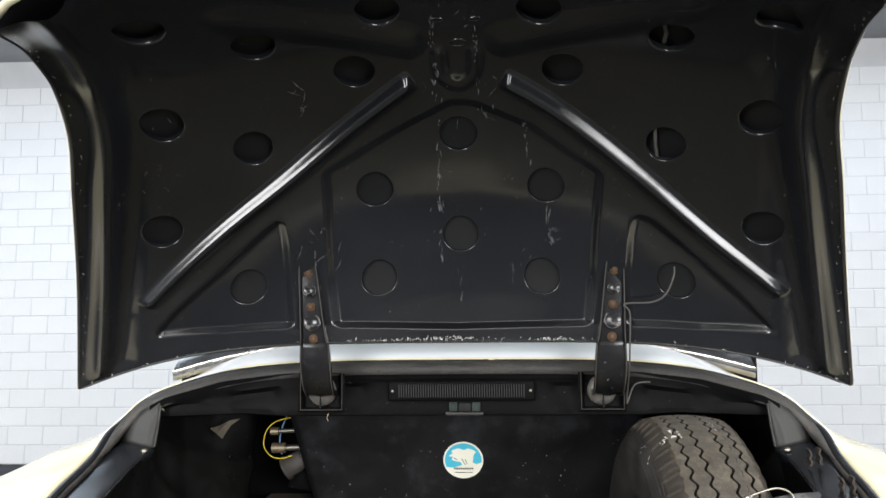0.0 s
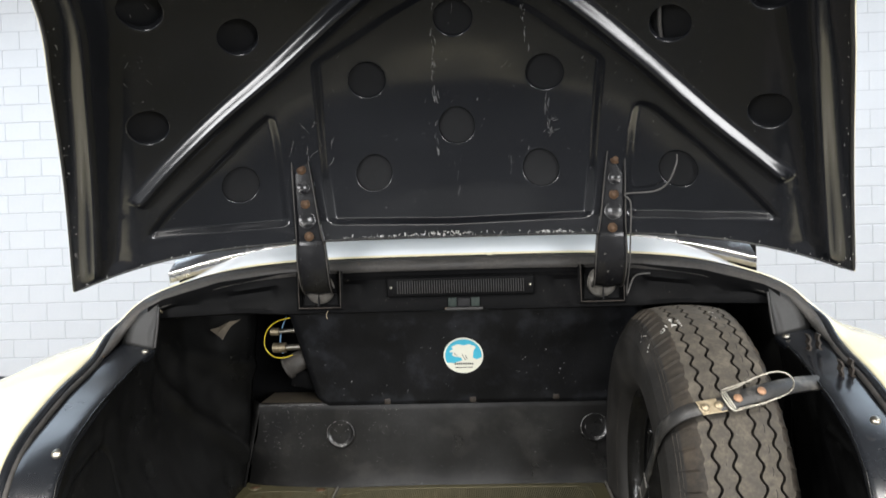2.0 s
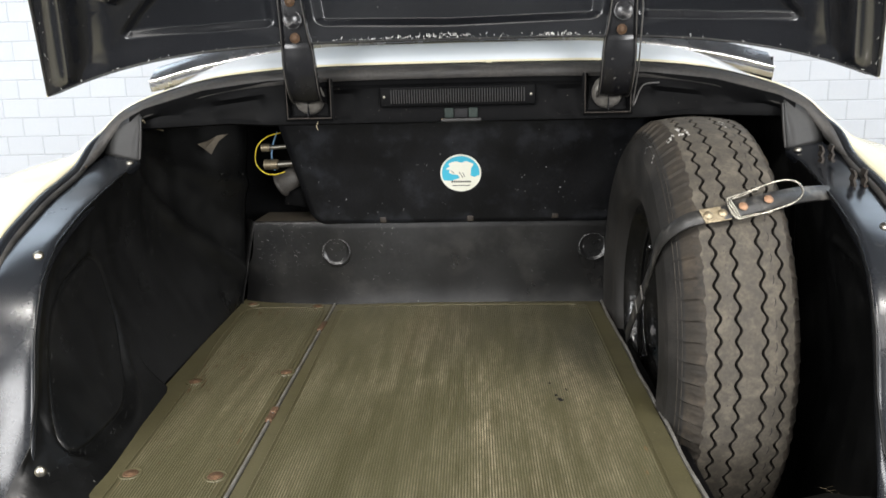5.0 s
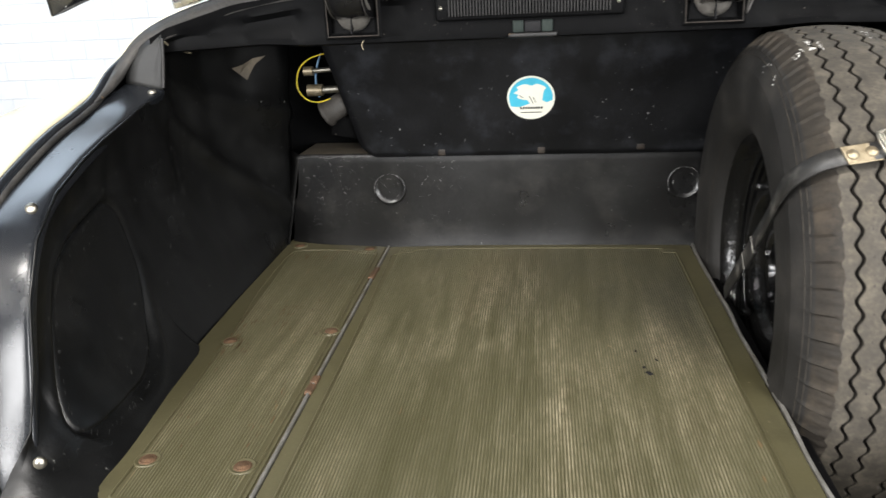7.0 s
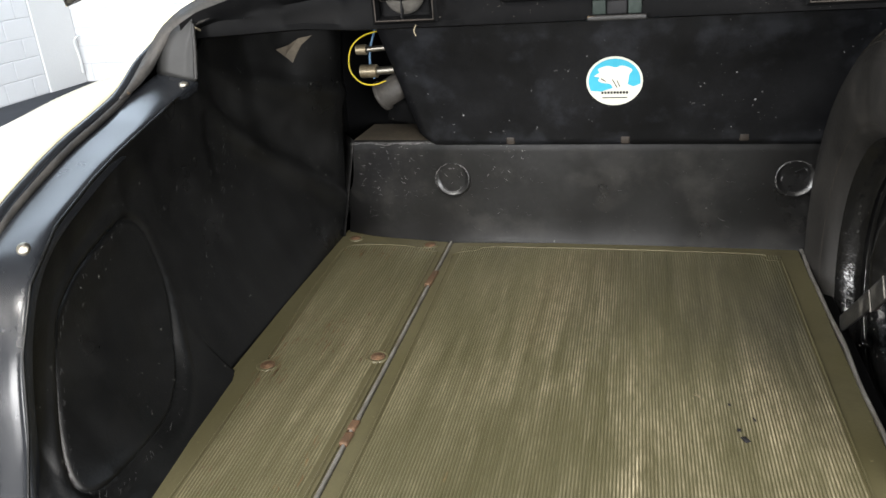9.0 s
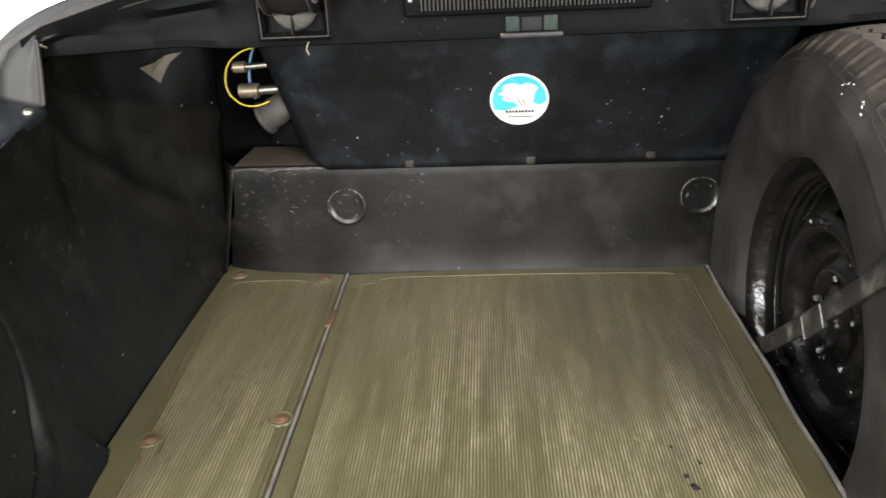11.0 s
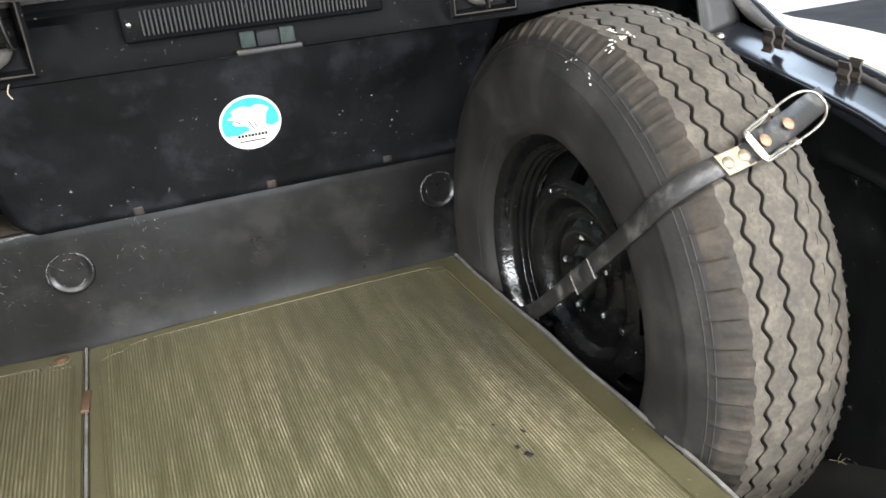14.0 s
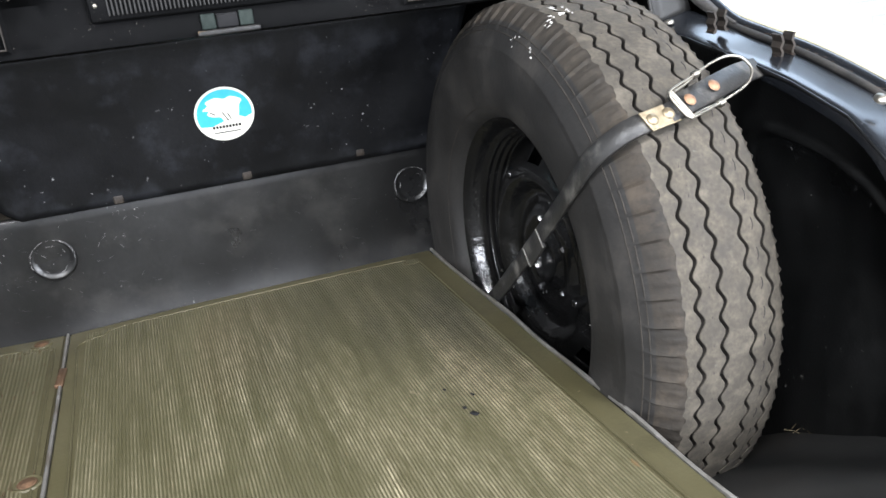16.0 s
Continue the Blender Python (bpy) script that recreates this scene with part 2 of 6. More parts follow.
M_STRAP = surface("black leather strap", (0.012, 0.012, 0.012), (0.035, 0.033, 0.03), 0.38, 0.55, scale=20, fine=300, bump=0.3,
                  patch=(0.19, 0.18, 0.16), patch_amount=0.5, patch_scale=30)
M_YELLOW = surface("yellow wire sheath", (0.62, 0.46, 0.02), (0.75, 0.58, 0.05), 0.4, bump=0)
M_BLUEWIRE = surface("blue wire sheath", (0.10, 0.2, 0.32), (0.14, 0.26, 0.4), 0.45, bump=0)
M_WHITE = surface("white for chrome reflection", (0.80, 0.84, 0.88), (0.84, 0.87, 0.90), 0.1, 0.16, scale=20, fine=100, bump=0.02, coat=0.5)
M_GREYWIRE = surface("grey wire sheath", (0.06, 0.057, 0.053), (0.11, 0.105, 0.10), 0.5, bump=0)
M_LEDGE = surface("dusty brown ledge", (0.09, 0.075, 0.055), (0.17, 0.14, 0.10), 0.7, 0.85, scale=25, fine=200, bump=0.3)
M_TEAL = surface("grey green paint", (0.016, 0.022, 0.020), (0.040, 0.050, 0.045), 0.45, scale=20, spec=0.08)
M_DOT = surface("pale paint fleck", (0.5, 0.49, 0.46), (0.7, 0.69, 0.66), 0.6, bump=0)
M_INK_SHADE = surface("dark ink and opening shade", (0.010, 0.010, 0.011), (0.018, 0.018, 0.019), 0.7, bump=0, spec=0.2)
M_STICK = surface("ivory sticker", (0.74, 0.73, 0.62), (0.8, 0.79, 0.68), 0.35, bump=0.05)
M_SKYBLUE = surface("sky blue print", (0.05, 0.42, 0.58), (0.09, 0.5, 0.66), 0.35, bump=0)
M_BLOCK = surface("white painted concrete block", (0.76, 0.77, 0.78), (0.82, 0.82, 0.82), 0.55, 0.7, scale=3, fine=60, bump=0.3, bump_scale=90, vary=0.02)
M_JOINT = surface("white painted mortar", (0.60, 0.61, 0.62), (0.68, 0.68, 0.69), 0.7, scale=5, fine=90, bump=0.3)
M_PLASTER = surface("white plaster", (0.74, 0.74, 0.73), (0.8, 0.8, 0.79), 0.75, scale=2, fine=60, bump=0.2)
M_FLOOR = surface("polished grey concrete", (0.036, 0.039, 0.045), (0.054, 0.058, 0.066), 0.6, 0.8, scale=2.5, fine=90, bump=0.08, patch=(0.075, 0.078, 0.085), patch_amount=0.3, patch_scale=1.2, spec=0.15)
M_GREYWALL = surface("grey plaster", (0.31, 0.32, 0.33), (0.37, 0.38, 0.39), 0.75, scale=2, fine=60, bump=0.2)
M_CEILING = surface("grey ceiling paint", (0.30, 0.31, 0.32), (0.36, 0.37, 0.38), 0.8, scale=2, fine=60, bump=0.2)


# ---- mesh helpers ----
PLACES = {}


def thing(name, at, label, category, group="", kind=""):
    ob = new(name)
    ob.location = at
    ob.empty_display_size = 0.1
    PLACES[ob.name] = Matrix.Translation(at)
    return tagged(ob, label, category, group, kind)


def mesh_of(bm, material, smooth=True):
    bmesh.ops.recalc_face_normals(bm, faces=bm.faces)
    me = bpy.data.meshes.new("mesh")
    bm.to_mesh(me)
    bm.free()
    for m in material if isinstance(material, (list, tuple)) else [material]:
        me.materials.append(m)
    for p in me.polygons:
        p.use_smooth = smooth
    return me


def part(name, bm, material, parent=None, label="", smooth=True, at=None, sharp=None):
    """Link a bmesh (or a mesh that is shared) as one object, in world coordinates or at a pose, under a thing or part."""
    me = bm if isinstance(bm, bpy.types.Mesh) else mesh_of(bm, material, smooth)
    if sharp is not None:
        me.set_sharp_from_angle(angle=radians(sharp))
    ob = new(name, me)
    PLACES[ob.name] = at if at is not None else Matrix()
    if parent is not None:
        ob.parent = parent
        ob.matrix_parent_inverse = PLACES[parent.name].inverted()
    ob.matrix_basis = PLACES[ob.name]
    if label:
        ob["label"] = label
    return ob


def loft(rows, closed=False, cap=False):
    """A skin through rows of points."""
    bm = bmesh.new()
    vs = [[bm.verts.new(p) for p in r] for r in rows]
    for r0, r1 in zip(vs, vs[1:]):
        k = len(r0)
        for i in range(k if closed else k - 1):
            bm.faces.new((r0[i], r0[(i + 1) % k], r1[(i + 1) % k], r1[i]))
    if cap and closed:
        bm.faces.new([bm.verts.new(p) for p in rows[0]])
        bm.faces.new([bm.verts.new(p) for p in rows[-1][::-1]])
    return bm


def thick(bm, d):
    """Give a sheet a thickness, away from its normals."""
    bmesh.ops.recalc_face_normals(bm, faces=bm.faces)
    bmesh.ops.solidify(bm, geom=bm.faces[:], thickness=d)
    return bm


def spline(points, n, closed=False):
    """n places along a smooth curve through points."""
    pts = [Vector(p) for p in points]
    out, k = [], len(pts)
    spans = k if closed else k - 1
    for j in range(n):
        u = j / (n if closed else n - 1) * spans
        i = min(int(u), spans - 1)
        f = u - i
        g = (lambda q: pts[q % k]) if closed else (lambda q: pts[max(0, min(k - 1, q))])
        p0, p1, p2, p3 = g(i - 1), g(i), g(i + 1), g(i + 2)
        out.append(0.5 * ((2 * p1) + (p2 - p0) * f + (2 * p0 - 5 * p1 + 4 * p2 - p3) * f * f + (3 * p1 - p0 - 3 * p2 + p3) * f ** 3))
    return out


def tube(points, r, n=8, closed=False, flat=1.0):
    """A round (or flattened) rod along points."""
    pts = [Vector(p) for p in points]
    rows, k, side = [], len(pts), None
    for i, p in enumerate(pts):
        a = pts[(i - 1) % k] if closed or i else p
        b = pts[(i + 1) % k] if closed or i < k - 1 else p
        d = (b - a).normalized()
        if side is None:
            side = d.orthogonal().normalized()
        side = (side - d * side.dot(d)).normalized()
        up = d.cross(side)
        rows.append([p + r * (math.cos(q) * side + flat * math.sin(q) * up) for q in (2 * math.pi * j / n for j in range(n))])
    if closed:
        rows.append(rows[0])
        bm = loft(rows, True)
        bmesh.ops.remove_doubles(bm, verts=bm.verts, dist=1e-6)
        return bm
    return loft(rows, True, True)


def block(size, bevel=0.0, at=None, segments=2):
    bm = bmesh.new()
    bmesh.ops.create_cube(bm, size=1, matrix=Matrix.Diagonal((*size, 1)))
    if bevel:
        bmesh.ops.bevel(bm, geom=bm.edges[:], offset=bevel, segments=segments, affect="EDGES", profile=0.5)
    if at is not None:
        bm.transform(at)
    return bm


def turned(profile, n=24, m=None):
    """A solid of revolution about z from (radius, height) pairs."""
    rows = [[(r * math.cos(2 * math.pi * j / n), r * math.sin(2 * math.pi * j / n), z) for j in range(n)] for r, z in profile]
    bm = loft(rows, True, True)
    if m is not None:
        bm.transform(m)
    return bm


def facing(at, normal, spin=0.0):
    """A pose whose z points along normal."""
    return Matrix.Translation(at) @ Vector(normal).to_track_quat("Z", "Y").to_matrix().to_4x4() @ pose(0, 0, 0, 0, 0, spin)


SCREW = mesh_of(turned([(0.0001, 0.0032), (0.004, 0.0028), (0.0062, 0.0012), (0.0066, 0), (0.0066, -0.002)], 14), M_STEEL)
BOLT = mesh_of(turned([(0.0001, 0.006), (0.0055, 0.006), (0.0068, 0.0045), (0.0068, 0.001), (0.011, 0.0008), (0.011, -0.001)], 12), M_RUST)

# ---- room ----
floor = part("floor", block((15, 16, 0.1), at=pose(0, 0.6, GROUND - 0.05)), M_FLOOR, smooth=False)
tagged(floor, "polished grey concrete showroom floor", "floor", kind="structure")
wall_north = part("wall_north", block((15.2, 0.2, CEILING), at=pose(0, 7.2 + 0.012, CEILING / 2)), M_JOINT, smooth=False)
tagged(wall_north, "white painted concrete block wall behind the car", "wall", kind="structure")
for wn, wx in (("wall_west", -7.6), ("wall_east", 7.6)):
    side_wall = part(wn, block((0.2, 13.6, CEILING), at=pose(wx, 0.3, CEILING / 2)), M_GREYWALL, smooth=False)
    tagged(side_wall, "plain grey showroom wall", "wall", kind="structure")
tagged(part("ceiling", block((15.2, 16, 0.1), at=pose(0, 0.6, CEILING + 0.05)), M_CEILING, smooth=False), "plain grey ceiling", "ceiling", kind="structure")
wall_south = part("wall_south", block((5.8, 0.2, CEILING), at=pose(0, -6.5, CEILING / 2)), M_GREYWALL, smooth=False)
tagged(wall_south, "plain grey end wall with two wide windows", "wall", kind="structure")
for sw in (-1, 1):
    part("pier", block((1.3, 0.2, CEILING), at=pose(sw * 6.85, -6.5, CEILING / 2)), M_GREYWALL, wall_south, smooth=False)
    part("sill", block((3.3, 0.2, 0.75), at=pose(sw * 4.55, -6.5, 0.375)), M_GREYWALL, wall_south, smooth=False)
    part("lintel", block((3.3, 0.2, 0.65), at=pose(sw * 4.55, -6.5, 3.275)), M_GREYWALL, wall_south, smooth=False)
wall_corner = part("wall_corner", block((0.1, 4.0, CEILING), at=pose(-5.003, 5.1, CEILING / 2)), M_JOINT, smooth=False)
tagged(wall_corner, "white painted concrete block return wall", "wall", kind="structure")
part("plaster_band", block((0.02, 0.47, CEILING - GROUND), 0.004, pose(-4.943, 6.865, (CEILING + GROUND) / 2)), M_PLASTER, wall_corner, smooth=False)
rod = part("door_bolt", tube(spline([(-4.90, 7.09, 0.44), (-4.90, 7.05, 0.43), (-4.925, 7.045, 0.38), (-4.91, 7.05, 0.25), (-4.915, 7.05, 0.12)], 16), 0.012), M_PLASTER, wall_north, "white painted sliding bolt")

# ---- the car: tail of an old cream saloon with its boot lid open ----
car = thing("car", (0, 2.0, GROUND), "cream vintage saloon with its boot lid raised and black boot interior", "car")

# the boot opening's outer rim and the gutter panel's inner edge, from the middle outward and down to the tail
RIM = [(0, 2.037, 1.104), (0.20, 2.036, 1.103), (0.333, 2.034, 1.098), (0.442, 2.030, 1.085), (0.548, 2.022, 1.056), (0.602, 2.010, 1.027),
       (0.634, 1.992, 0.985), (0.630, 1.93, 0.952), (0.616, 1.857, 0.938), (0.604, 1.776, 0.924), (0.592, 1.70, 0.906), (0.581, 1.625, 0.882),
       (0.573, 1.572, 0.850), (0.567, 1.535, 0.800), (0.560, 1.508, 0.740), (0.552, 1.485, 0.670), (0.540, 1.462, 0.610), (0.50, 1.435, 0.575),
       (0.36, 1.405, 0.560), (0.18, 1.392, 0.556), (0, 1.388, 0.555)]
GUTTER = [(0.562, 1.998, 0.951), (0.565, 1.93, 0.936), (0.560, 1.88, 0.927), (0.541, 1.775, 0.914), (0.531, 1.71, 0.902), (0.517, 1.625, 0.880), (0.508, 1.565, 0.843),
          (0.502, 1.528, 0.790), (0.498, 1.503, 0.720), (0.496, 1.486, 0.655), (0.494, 1.476, 0.598)]


def flip(points, s):
    return [Vector((s * p[0], p[1], p[2])) for p in points]


def opening(n):
    half = spline(RIM, n)
    return [Vector((-p.x, p.y, p.z)) for p in half[:0:-1]] + half


WING = ((1.40, 1.55, 1.65, 1.73, 1.80, 1.89, 1.97, 2.06, 2.12, 2.30), (0.82, 0.885, 0.912, 0.928, 0.939, 0.947, 0.953, 0.957, 0.961, 0.965))


def body_shell(inset=0.0, last=11):
    """Cream skin round the opening: deck in front, wings at the sides, tail behind."""
    rim = opening(90)
    k = len(rim)
    rows = [[] for _ in range(11)]
    for i, p in enumerate(rim):
        a, b = rim[max(0, i - 1)], rim[min(k - 1, i + 1)]
        d = (b - a)
        out = Vector((d.y, -d.x, 0)).normalized() * -1
        if p.x == 0 or out.length == 0:
            out = Vector((0, 1 if p.y > 1.7 else -1, 0))
        front = max(0.0, min(1.0, (0.53 - abs(p.x)) / 0.14)) if p.y > 1.95 else 0.0
        tail = max(0.0, min(1.0, (-out.y - 0.25) / 0.6))
        side = 1 - front - tail
        dist = (0.013, 0.016, 0.022, 0.05, 0.10, 0.16, 0.22, 0.28, 0.32, 0.335, 0.335)
        drop_s = (0.0, 0.006, 0.005, -0.008, -0.030, -0.056, -0.088, -0.145, -0.24, -0.36, -0.62)
        rise_f = (0.0, 0.007, 0.014, 0.032, 0.048, 0.058, 0.066, 0.072, 0.075, 0.076, 0.0)
        drop_t = (0.0, 0.005, 0.003, -0.01, -0.035, -0.07, -0.11, -0.17, -0.25, -0.30, -0.32)
        reach_f = (0.002, 0.006, 0.016, 0.05, 0.10, 0.16, 0.24, 0.34, 0.44, 0.55, 0.56)
        for j in range(11):
            q = p + out * (side * dist[j] + front * reach_f[j] + tail * dist[j] * 0.55)
            high = max(0.0, min(1.0, (p.z - 0.80) / 0.08))
            crown = np.interp(q.y, *WING)
            across = max(0.0, min(1.0, (abs(q.x) - abs(p.x)) / max(0.03, 0.70 - abs(p.x))))
            if abs(q.x) < 0.70:
                wing = (crown - p.z) * across * across * (3 - 2 * across) + 0.005 * (1 - across)
            else:
                wing = crown - p.z - 4.3 * (abs(q.x) - 0.70) ** 2
            lift = high * wing + (1 - high) * drop_s[j] if j else 0.0
            q.z += side * lift + front * rise_f[j] + tail * drop_t[j]
            if j == 10:
                q.z = 0.24
            q += out * -inset + Vector((0, 0, -inset * 1.2 if j < 10 else 0))
            rows[j].append(q)
    return loft(rows[:last]) if inset else thick(loft(rows[:last]), -0.002)


body = part("body", body_shell(), M_CREAM, car)
half_rim = opening(110)
part("body_lining", body_shell(0.016), M_BLACK, car)
lip_rows = []
for i, p in enumerate(half_rim):
    a, b = half_rim[max(0, i - 1)], half_rim[min(len(half_rim) - 1, i + 1)]
    o = Vector((b.y - a.y, a.x - b.x, 0)).normalized() * -1
    w = 1.0 if p.y < 2.0 else max(0.2, min(1.0, (abs(p.x) - 0.5) / 0.1))
    lip_rows.append([p + o * (k * w) + Vector((0, 0, dz)) for k, dz in ((0.0, -0.012), (0.0015, -0.001), (0.004, 0.0025), (0.008, 0.0040), (0.012, 0.0038), (0.015, 0.002), (0.016, -0.012))])
part("rim_lip", loft(lip_rows), M_STRIP, car, "glossy black lip of the opening")
seal = part("weather_seal", tube([p + Vector((0, 0, -0.005)) for p in half_rim], 0.0042, 8), M_SEAL, car, "perished black rubber seal round the opening")


def inner_flange():
    """Black turned-in flange under the seal."""
    rows = [[], [], []]
    for p in opening(110):
        if p.y < 1.90:
            continue
        inward = Vector((-p.x, (1.75 - p.y), 0)).normalized()
        k = max(0.62, min(1.0, (0.66 - abs(p.x)) / 0.09)) * max(0.06, min(1.0, (p.y - 1.90) / 0.09))
        rows[0].append(p + Vector((0, 0, 0.001)))
        rows[1].append(p + inward * 0.018 * k + Vector((0, 0, -0.006 * k)))
        rows[2].append(p + inward * 0.022 * k + Vector((0, 0, -0.022 * k)))
    return thick(loft(rows), 0.002)


part("flange", inner_flange(), M_SEAL, car, "grey perished rubber flange of the opening")

# moulding on the deck below the rear window, and the window's foot
mould = []
for p in spline([(-0.552, 2.055, 1.083), (-0.44, 2.075, 1.112), (-0.25, 2.095, 1.141), (0, 2.10, 1.152), (0.25, 2.095, 1.141), (0.44, 2.075, 1.112), (0.552, 2.055, 1.083)], 40):
    mould.append([p + Vector((0, -0.004, -0.014)), p + Vector((0, -0.010, 0.004)), p + Vector((0, 0.0, 0.012)), p + Vector((0, 0.03, 0.03)), p + Vector((0, 0.05, 0.032)), p + Vector((0, 0.05, -0.01))])
part("window_moulding", loft(mould, True, True), M_CHROME, car, "dull chrome moulding across the deck")

# trim coloured white: the bright reflection in its chrome is put into the colour
trim_rows = []
for p in half_rim:
    if p.y > 1.9 and abs(p.x) < 0.565:
        f = max(0.0, min(1.0, (0.53 - abs(p.x)) / 0.14))
        trim_rows.append([p + Vector((0, dy * (0.4 + 0.6 * f), dz * f + 0.0035)) for dy, dz in ((0.003, 0.004), (0.007, 0.010), (0.016, 0.016), (0.036, 0.028), (0.052, 0.036))])
part("deck_trim", loft(trim_rows), M_WHITE, car, "bright polished trim at the front of the opening")

# rear wheels that carry the car
for sx in (-0.66, 0.66):
    part("road_wheel", turned([(0.2, -0.07), (0.29, -0.085), (0.325, -0.07), (0.335, 0), (0.325, 0.07), (0.29, 0.085), (0.2, 0.07), (0.18, 0.03), (0.02, 0.03), (0.02, -0.03), (0.18, -0.03)], 40,
                              pose(sx, 2.55, GROUND + 0.335, 0, 90, 0)), M_WALLR, car)

# gutter panels with screws, either side
for s in (-1, 1):
    outer = spline([(0.629, 1.996, 0.962)] + [(x + 0.004, y, z - 0.008) for x, y, z in RIM[7:11]] + [(0.582, 1.625, 0.877)] + RIM[12:18], 60)
    inner = spline(GUTTER, 60)
    rows = []
    for k in range(60):
        o, i = Vector((s * outer[k].x, outer[k].y, outer[k].z)), Vector((s * inner[k].x, inner[k].y, inner[k].z))
        across = (o - i)
        up = across.cross(Vector((s * (inner[min(59, k + 1)].x - inner[max(0, k - 1)].x), inner[min(59, k + 1)].y - inner[max(0, k - 1)].y, inner[min(59, k + 1)].z - inner[max(0, k - 1)].z))).normalized() * -s
        down = -up
        e = across.normalized()
        rows.append([o - e * 0.004 + down * 0.014, o - e * 0.004 + down * 0.0015, o - e * 0.0048 + down * 0.0004, o - e * 0.006] + [i + across * f + up * (0.0012 * math.sin(math.pi * f)) for f in (0.75, 0.5, 0.25, 0.10)]
                    + [i + across * 0.045 - up * 0.0006, i + across * 0.012 - up * 0.0022, i - up * 0.0055, i - up * 0.016 + e * 0.003])
    panel = part("gutter_panel", loft(rows), M_STRIP, car, "satin black gutter panel beside the opening", sharp=60)
    if s < 0:
        spots = [((-0.572, 1.978, 0.950), (0.1, -0.1, 1)), ((-0.512, 1.575, 0.876), (0.1, -0.75, 0.6)), ((-0.468, 1.448, 0.646), (0.3, -1, 0.1))]
    else:
        spots = [((0.574, 1.975, 0.952), (-0.1, -0.1, 1)), ((0.545, 1.615, 0.892), (-0.1, -0.5, 0.8))]
    for at, nrm in spots:
        part("screw", SCREW, None, panel, at=facing(at, nrm))
    # corner plate above the panel
    rim = spline([(0.556, 2.009, 1.034), (0.588, 2.006, 1.020), (0.612, 2.002, 0.998), (0.624, 1.998, 0.962)], 12)
    inn = spline([(0.556, 2.002, 1.026), (0.558, 1.999, 0.99), (0.562, 1.995, 0.950)], 12)
    part("corner_plate", thick(loft([[Vector((s * a.x, a.y, a.z)).lerp(Vector((s * b.x, b.y, b.z)), f) for f in (0, 0.33, 0.67, 1)] for a, b in zip(rim, inn)]), 0.003), M_PLATE, car, "black triangular corner plate")
    part("plate_edge", tube(flip([(0.553, 1.999, 1.028), (0.556, 1.996, 0.99), (0.560, 1.992, 0.954)], s), 0.0028, 6), M_EDGE, car)

# spring clips on the gutter panel beside the spare wheel
for at in ((0.588, 1.897, 0.939), (0.588, 1.785, 0.915)):
    bm = bmesh.new()
    for sgn in (-1, 1):
        prof = [(sgn * 0.010, 0.0), (sgn * 0.0062, 0.001), (sgn * 0.0050, 0.008), (sgn * 0.0075, 0.015), (sgn * 0.0045, 0.022), (sgn * 0.0060, 0.029), (sgn * 0.0075, 0.033)]
        sub = thick(loft([[(x, w, z) for x, z in prof] for w in (-0.008, 0.008)]), 0.0028)
        me = bpy.data.meshes.new("tmp")
        sub.to_mesh(me)
        sub.free()
        bm.from_mesh(me)
    bm.transform(Matrix.Translation(at) @ pose(0, 0, 0, 4, -4, -4) @ Matrix.Diagonal((1, 1, 0.82, 1)))
    part("spring_clip", bm, M_CLIP, car, "dark rusty spring clip", smooth=False)

# ---- inside of the boot ----
# side liners
OVAL = np.array([p[:2] for p in spline([(1.773, 0.829, 0), (1.733, 0.827, 0), (1.691, 0.820, 0), (1.649, 0.807, 0), (1.613, 0.790, 0), (1.594, 0.770, 0), (1.581, 0.745, 0), (1.566, 0.715, 0),
                                        (1.551, 0.690, 0), (1.534, 0.660, 0), (1.527, 0.640, 0), (1.533, 0.626, 0), (1.555, 0.621, 0), (1.615, 0.620, 0), (1.680, 0.622, 0), (1.735, 0.640, 0),
                                        (1.770, 0.672, 0), (1.802, 0.719, 0), (1.813, 0.765, 0), (1.804, 0.808, 0)], 110, True)])
OVAL = np.vstack((OVAL, OVAL[:1]))


def to_line(u, v, line):
    """Distance from a place to a line of short pieces, and how far along it."""
    a, w = line[:-1], np.diff(line, axis=0)
    f = np.clip(((u - a[:, 0]) * w[:, 0] + (v - a[:, 1]) * w[:, 1]) / (w ** 2).sum(1), 0, 1)
    far = (u - a[:, 0] - w[:, 0] * f) ** 2 + (v - a[:, 1] - w[:, 1] * f) ** 2
    i = int(far.argmin())
    return math.sqrt(far[i]), (i + f[i]) / len(w)


def within(u, v, line):
    a, b = line[:-1], line[1:]
    cut = (a[:, 1] > v) != (b[:, 1] > v)
    return bool((cut & (u < (b[:, 0] - a[:, 0]) * (v - a[:, 1]) / (b[:, 1] - a[:, 1] + 1e-12) + a[:, 0])).sum() % 2)


CREASE = {-1: [], 1: []}


